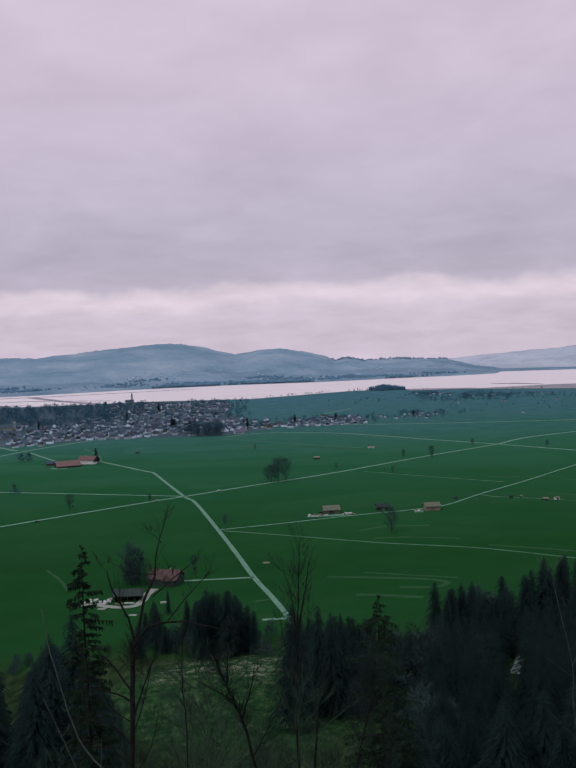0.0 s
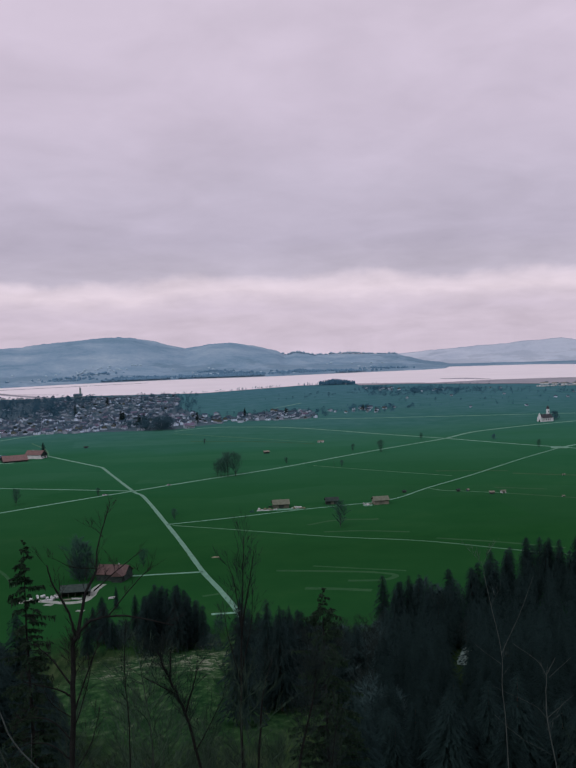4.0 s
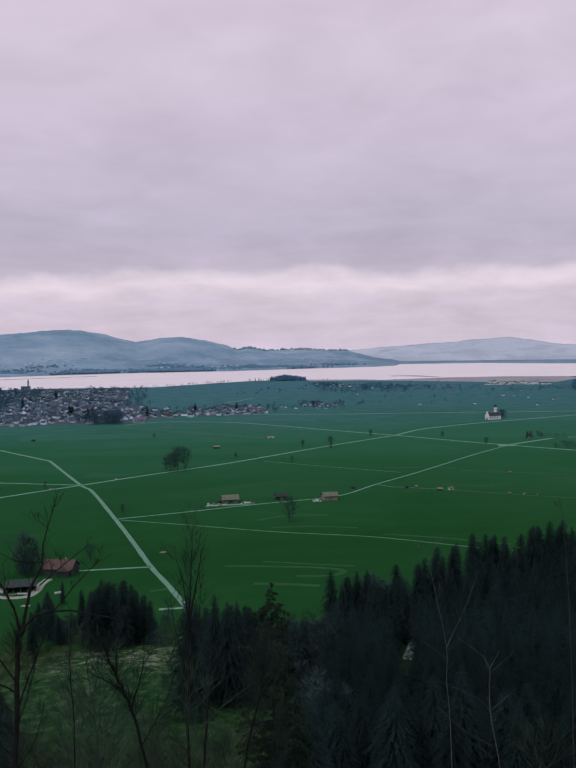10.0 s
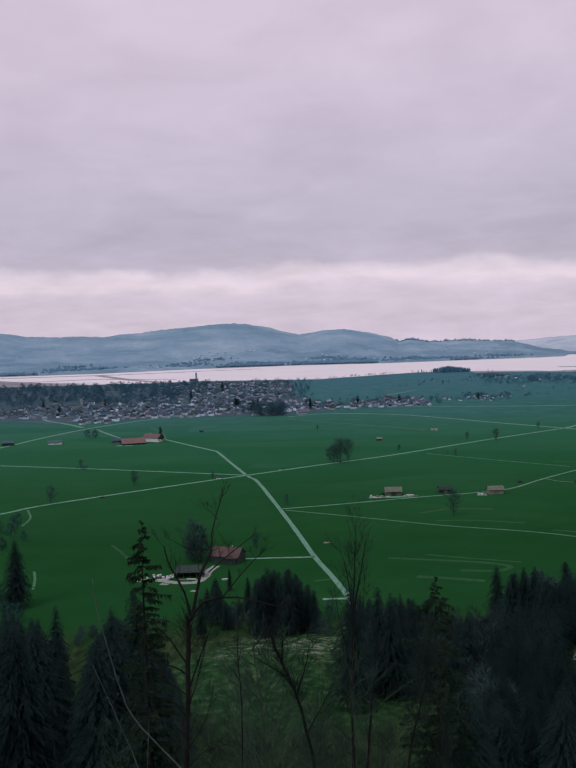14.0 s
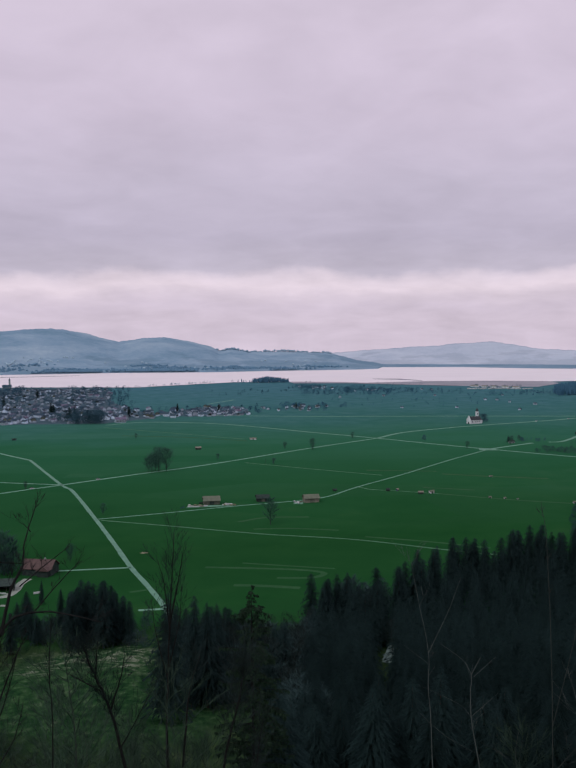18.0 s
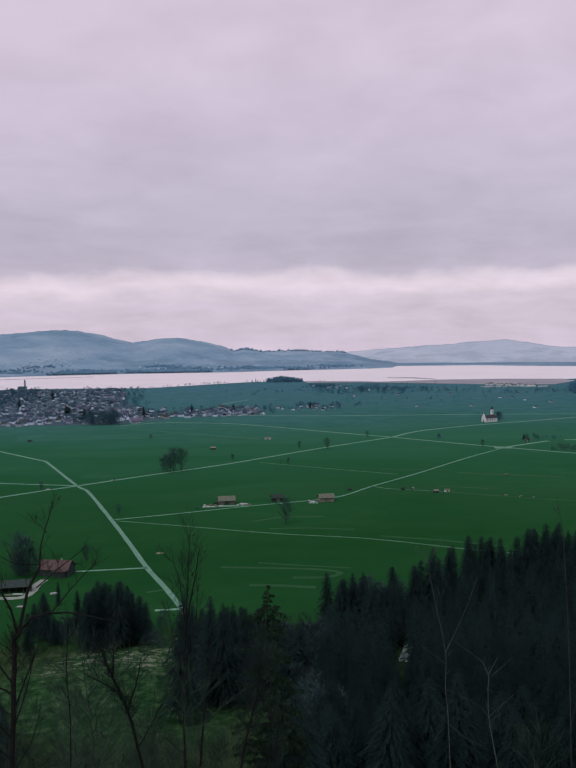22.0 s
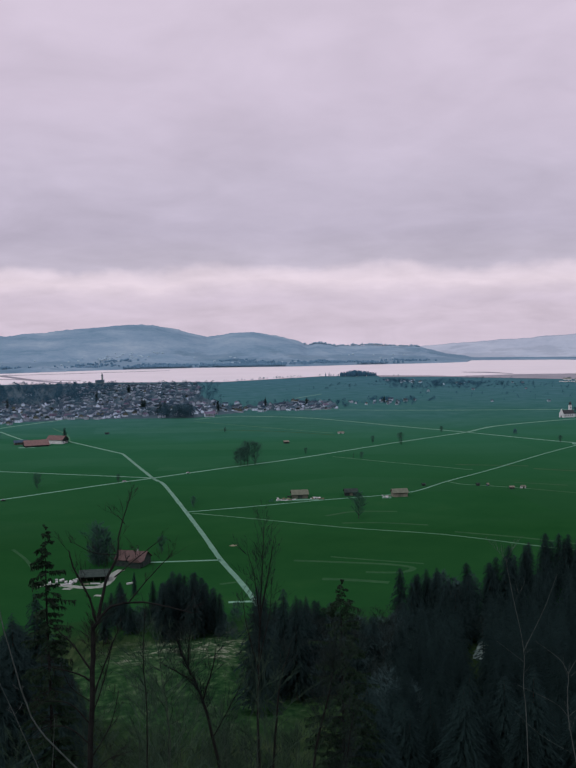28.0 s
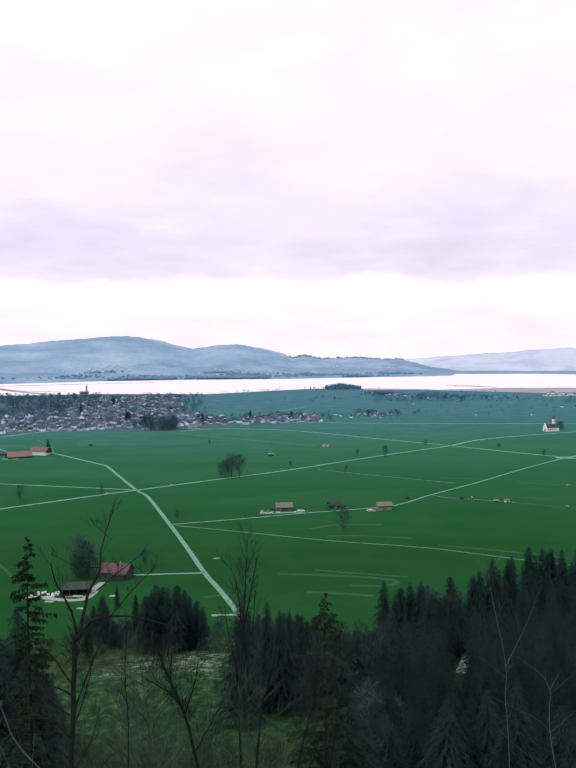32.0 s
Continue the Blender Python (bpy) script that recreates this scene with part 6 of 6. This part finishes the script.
def yard(points, label, mat=None):
    b = Build()
    cx, cy = sum(p[0] for p in points) / len(points), sum(p[1] for p in points) / len(points)
    z = max(height(x, y) for x, y in points) + 0.07
    loop = []
    for (x, y), (u, v) in zip(points, points[1:] + points[:1]):
        for s in (0, 0.33, 0.66):
            k = 1 + 0.06 * noise.noise(Vector((x + s * 9, y, 5)))
            loop.append((cx + (x + (u - x) * s - cx) * k, cy + (y + (v - y) * s - cy) * k))
    b.prism(loop, "z", z - 1.5, z)
    return lone("yard", b, mat or GRAVEL, label, "yard", kind="structure")


road([(-130, 566), (-119, 568), (-108, 563), (-99, 560), (-91, 562), (-87.5, 574), (-87, 588), (-84, 600)], 5.0, PALE_YARD, "farm_lane", "pale curving gravel lane through the farmyard", 0.1)
yard([(-113, 557), (-108, 555.5), (-107, 558.5), (-112, 560)], "small pale gravel patch beside the farmyard", PALE_YARD)
yard([(-92, 541), (-87, 540), (-86.5, 543), (-91, 544)], "small pale gravel patch below the farmyard", PALE_YARD)
yard([(20, 830), (63, 832), (58, 838), (26, 838)], "pale gravel yard round a barn")
yard([(116, 834), (124, 832), (126, 842), (118, 846)], "pale gravel patch by a barn")
yard([(-306, 1252), (-285, 1252), (-284, 1262), (-306, 1262)], "pale farm yard")
yard([(410, 1185), (432, 1180), (436, 1200), (415, 1205)], "gravel road junction")

yard([(-16.5, 660), (-14, 658.5), (-10.5, 660), (-11, 663), (-14.5, 664)], "tan heap of spread hay on the meadow", HAY)
# barns on the plain
barn = house(14, 10, 3.8, 3.0, WOOD, SHINGLE, "weathered hay barn with shingle roof on the meadow", name="barn", chimney=False, windows=False)
placed(barn, 43, 846, 4)
b = Build()
b.box(-2, -5.12, -0.3, 2, -5.003, 3.2)
part("door", b, DARK_WOOD, barn)
barn = house(11, 8, 3.4, 2.4, DARK_WOOD, DARK_WOOD, "small dark timber barn on the meadow", name="barn", chimney=False, windows=False)
placed(barn, 90, 853, 2)
b = Build()
b.box(-1.4, -4.12, -0.3, 1.4, -4.02, 2.8)
part("door", b, WOOD, barn)
barn = house(13, 9, 4.0, 2.6, PALE_WOOD, SHINGLE, "pale larch barn with tan roof beside a track", name="barn", chimney=False, windows=False)
placed(barn, 133, 843, 8)
b = Build()
b.box(-2.2, -4.62, -0.3, 2.2, -4.503, 3.2)
part("door", b, WOOD, barn)
# farm on the far side of the crossing
barn = house(31, 22, 2.4, 5.6, DARK_WOOD, FARM_TILE, "long low barn with a broad red roof", name="barn", chimney=False, windows=False)
placed(barn, -287, 1272, 22)
farm = house(24, 16, 5.6, 4.8, PLASTER, FARM_TILE, "white farmhouse with a brown roof and dark gable", name="farmhouse", upper=DARK_WOOD, balcony=True)
placed(farm, -264, 1300, 160)
barn = house(17, 10, 3.6, 2.2, WOOD, BROWN_TILE, "low brown-roofed barn beside the farm", name="barn", chimney=False)
placed(barn, -312, 1292, 20)
barn = house(18, 8, 3.0, 1.8, PLASTER, GREY_TILE, "long low pale shed on the meadow", name="barn", chimney=False)
placed(barn, -400, 1290, 12)
barn = house(15, 10, 4.0, 2.4, DARK_WOOD, GREY_TILE, "dark timber barn on the meadow", name="barn", chimney=False)
placed(barn, -466, 1288, 15)


def hut(x, y, turn, long, deep, tall, wall, roof, label):
    top = thing("field_hut", label, "hut", "field huts on the meadow")
    placed(top, x, y, turn)
    b = Build()
    gable_body(b, long, deep, tall, tall * 0.5)
    part("wall", b, wall, top)
    b = Build()
    gable_roof(b, long, deep, tall, tall * 0.5, 0.5, 0.18)
    part("roof", b, roof, top)
    b = Build()
    b.box(-0.8, -deep / 2 - 0.06, -0.2, 0.8, -deep / 2 - 0.003, tall * 0.8)
    part("door", b, DARK_WOOD, top)
    return top


# the row near y 2550: long white polytunnels, built here as huts
for x, y, turn, long, deep, tall, wall, roof in (
        (216, 890, 10, 2.8, 2.2, 1.7, DARK_WOOD, DARK_WOOD), (225, 889, 40, 2.0, 1.8, 1.6, GREY_TILE, PALE_WOOD), (243, 870, 5, 4.2, 2.8, 1.7, DARK_WOOD, PALE_WOOD), (254, 871, 15, 4.4, 2.8, 1.9, PLASTER, SHINGLE),
        (47, 1252, 10, 7, 4.5, 2.4, DARK_WOOD, PALE_WOOD), (130, 1359, 0, 9, 4, 1.6, PLASTER, PALE_WOOD), (165, 897, 10, 3, 2.2, 1.5, DARK_WOOD, DARK_WOOD), (480, 1255, 30, 7, 5, 2.8, CREAM, DARK_WOOD),
        (621, 1345, 10, 12, 7, 3.0, DARK_WOOD, DARK_WOOD), (650, 1340, 20, 9, 6, 3.0, CREAM, DARK_WOOD), (790, 1462, 15, 14, 8, 3.6, CREAM, DARK_WOOD), (300, 838, 0, 2.0, 1.5, 1.0, PLASTER, SHINGLE),
        (365, 800, 0, 2.4, 1.7, 1.2, PLASTER, SHINGLE), (-212, 1403, 5, 6, 3.5, 1.6, GREY_TILE, DARK_WOOD), (345, 962, 0, 2.6, 1.8, 1.0, PLASTER, SHINGLE), (880, 2592, -40, 22, 8, 4.0, PLASTER, PALE_WOOD), (903, 2572, -40, 16, 8, 3.6, PLASTER, PALE_WOOD), (925, 2556, -40, 20, 8, 3.8, PLASTER, PALE_WOOD), (950, 2536, -40, 18, 8, 4.0, PLASTER, PALE_WOOD), (972, 2516, -40, 18, 8, 3.6, PLASTER, PALE_WOOD), (312, 832, 20, 1.6, 1.3, 0.9, PLASTER, SHINGLE), (322, 826, 60, 1.4, 1.1, 0.8, CREAM, SHINGLE)):
    hut(x, y, turn, long, deep, tall, wall, roof, "small %s field hut standing on the meadow" % ("dark timber" if wall in (DARK_WOOD, WOOD) else "pale"))


def bale(x, y, size, mat, label):
    b = Build()
    p = Vector((x, y, height(x, y) + size * 0.48))
    side = Vector((math.cos(x * 7), math.sin(x * 7), 0)) * size * 0.5
    b.tube([p - side, p - side * 0.9, p + side * 0.9, p + side], [size * 0.42, size * 0.5, size * 0.5, size * 0.42], 12)
    return lone("round_bale", b, mat, label, "bale", "round bales", smooth=True)


rng = random.Random(51)
for i in range(16):
    bale(rng.uniform(-123, -106), rng.uniform(567, 576), rng.uniform(1.3, 1.7), FOIL, "white wrapped round bale in the farmyard")
for i in range(12):
    bale(rng.choice((rng.uniform(22, 33), rng.uniform(54, 65))), rng.uniform(832, 838), rng.uniform(1.3, 1.7), rng.choice((FOIL, HAY)), "round bale lying beside the barn")
for i in range(4):
    bale(rng.uniform(117, 123), rng.uniform(834, 844), 1.5, FOIL, "white wrapped round bale by the barn")


def plank_stack(x, y, turn, long, rows, mat, label):
    top = thing("plank_stack", label, "plank stack", "stacks round the hay barn")
    placed(top, x, y, turn)
    for i in (-0.35, 0.35):
        b = Build()
        b.box(i * long - 0.1, -0.6, -0.1, i * long + 0.1, 0.6, 0.12)
        part("bearer", b, DARK_WOOD, top)
    for i in range(rows):
        b = Build()
        b.box(-long / 2 + 0.1 * (i % 2), -0.55, 0.12 + 0.22 * i, long / 2 + 0.1 * (i % 2), 0.55, 0.32 + 0.22 * i)
        part("plank_layer", b, mat, top)
    return top


for x, y, turn, long, rows, mat in ((24, 833, 10, 5, 4, FOIL), (27, 837, 40, 4, 3, WOOD), (29, 831.5, 5, 6, 3, FOIL), (33, 833, -12, 5, 5, PALE_WOOD), (37, 834, 8, 4, 4, FOIL), (55, 838, 12, 6, 3, FOIL),
                                    (58, 841, -25, 7, 4, FOIL), (61, 836, 15, 5, 3, PALE_WOOD), (35, 848, 0, 6, 5, DARK_WOOD), (120, 838, 20, 5, 4, FOIL), (123, 842, -10, 4, 3, PALE_WOOD),
                                    (-112, 566, 15, 6, 4, FOIL), (-101, 566, 5, 5, 3, PALE_WOOD), (-95, 567, -8, 6, 3, FOIL), (-74, 565, 20, 4, 4, FOIL)):
    plank_stack(x, y, turn, long, rows, mat, "low stack of %s boards on the ground" % ("white-wrapped" if mat is FOIL else "dark" if mat is DARK_WOOD else "pale timber"))


def caravan(x, y, turn, long):
    top = thing("caravan", "white caravan parked on the lakeside campsite", "caravan", "caravans on the campsite")
    placed(top, x, y, turn)
    b = Build()
    b.prism([(-long / 2, 0.6), (long / 2, 0.6), (long / 2, 2.3), (long / 2 - 0.6, 3.2), (-long / 2 + 0.6, 3.2), (-long / 2, 2.3)], "y", -1.3, 1.3)
    part("body", b, PLASTER, top)
    b = Build()
    b.box(-long * 0.3, -1.36, 1.7, long * 0.3, -1.303, 2.5)
    part("window", b, PANE, top)
    for s in (-0.9, 0.9):
        b = Build()
        b.tube([Vector((s, -1.35, 0.4)), Vector((s, -1.1, 0.4))], [0.4, 0.4], 10)
        part("wheel", b, DARK_WOOD, top)
    return top


for i in range(26):
    caravan(832 + i * 6.5 + rng.uniform(-2, 2), 2500 - i * 1.4 + rng.uniform(-12, 12), rng.uniform(-25, 25), rng.uniform(7, 10))

def car(x, y, turn, paint, label):
    top = thing("car", label, "car", "cars on the farm road")
    placed(top, x, y, turn, height(x, y) + 0.12)
    b = Build()
    b.prism([(-2.1, 0.3), (2.1, 0.3), (2.15, 0.75), (1.2, 0.92), (-1.9, 0.98), (-2.15, 0.7)], "y", -0.85, 0.85)
    part("body", b, paint, top)
    b = Build()
    b.prism([(-1.8, 0.96), (1.05, 0.92), (0.45, 1.46), (-1.35, 1.48)], "y", -0.74, 0.74)
    part("cabin", b, PANE, top, "dark glazed cabin")
    for wx in (-1.3, 1.35):
        for wy in (-0.86, 0.66):
            b = Build()
            b.tube([Vector((wx, wy, 0.31)), Vector((wx, wy + 0.2, 0.31))], [0.31, 0.31], 12)
            part("wheel", b, DARK_WOOD, top)
    return top


car(-224, 858, 42, DARK_WOOD, "dark car stopped on the narrow farm road")
car(-128, 954, 40, FOIL, "pale car on the farm road near the crossing")
for x, y in ((713, 1591), (831, 1627), (640, 1558)):
    car(x, y, 22, FOIL, "pale car on the valley road near the church")
car(-67, 1004, 41, FOIL, "pale car on the farm road beyond the crossing")

# pale rock slip in the forest
slip = thing("rock_slip", "pale limestone scree between the spruces", "rocks")
for i in range(9):
    for j in range(3):
        x, y = 96 + i * 1.3 + j * 1.1, 402 + i * 3.8 - j * 0.6
        s = rng.uniform(0.8, 1.4)
        z = height(x, y)
        b = Build()
        b.tube([Vector((x, y, z - 1)), Vector((x, y, z + 0.2)), Vector((x + rng.uniform(-0.3, 0.3), y, z + rng.uniform(0.5, 1.2)))], [s * 1.1, s * rng.uniform(0.8, 1.2), s * 0.5], 6)
        part("rock", b, ROCK, slip)

# pylons and posts along the roads
for x, y, tall in ((195, 1216, 11), (120, 1100, 6), (-133, 950, 7)):
    b = Build()
    b.tube([Vector((x, y, -0.3)), Vector((x, y, tall))], [0.22, 0.14], 8)
    lone("post", b, DARK_WOOD, "dark wooden post beside the farm road", "post")
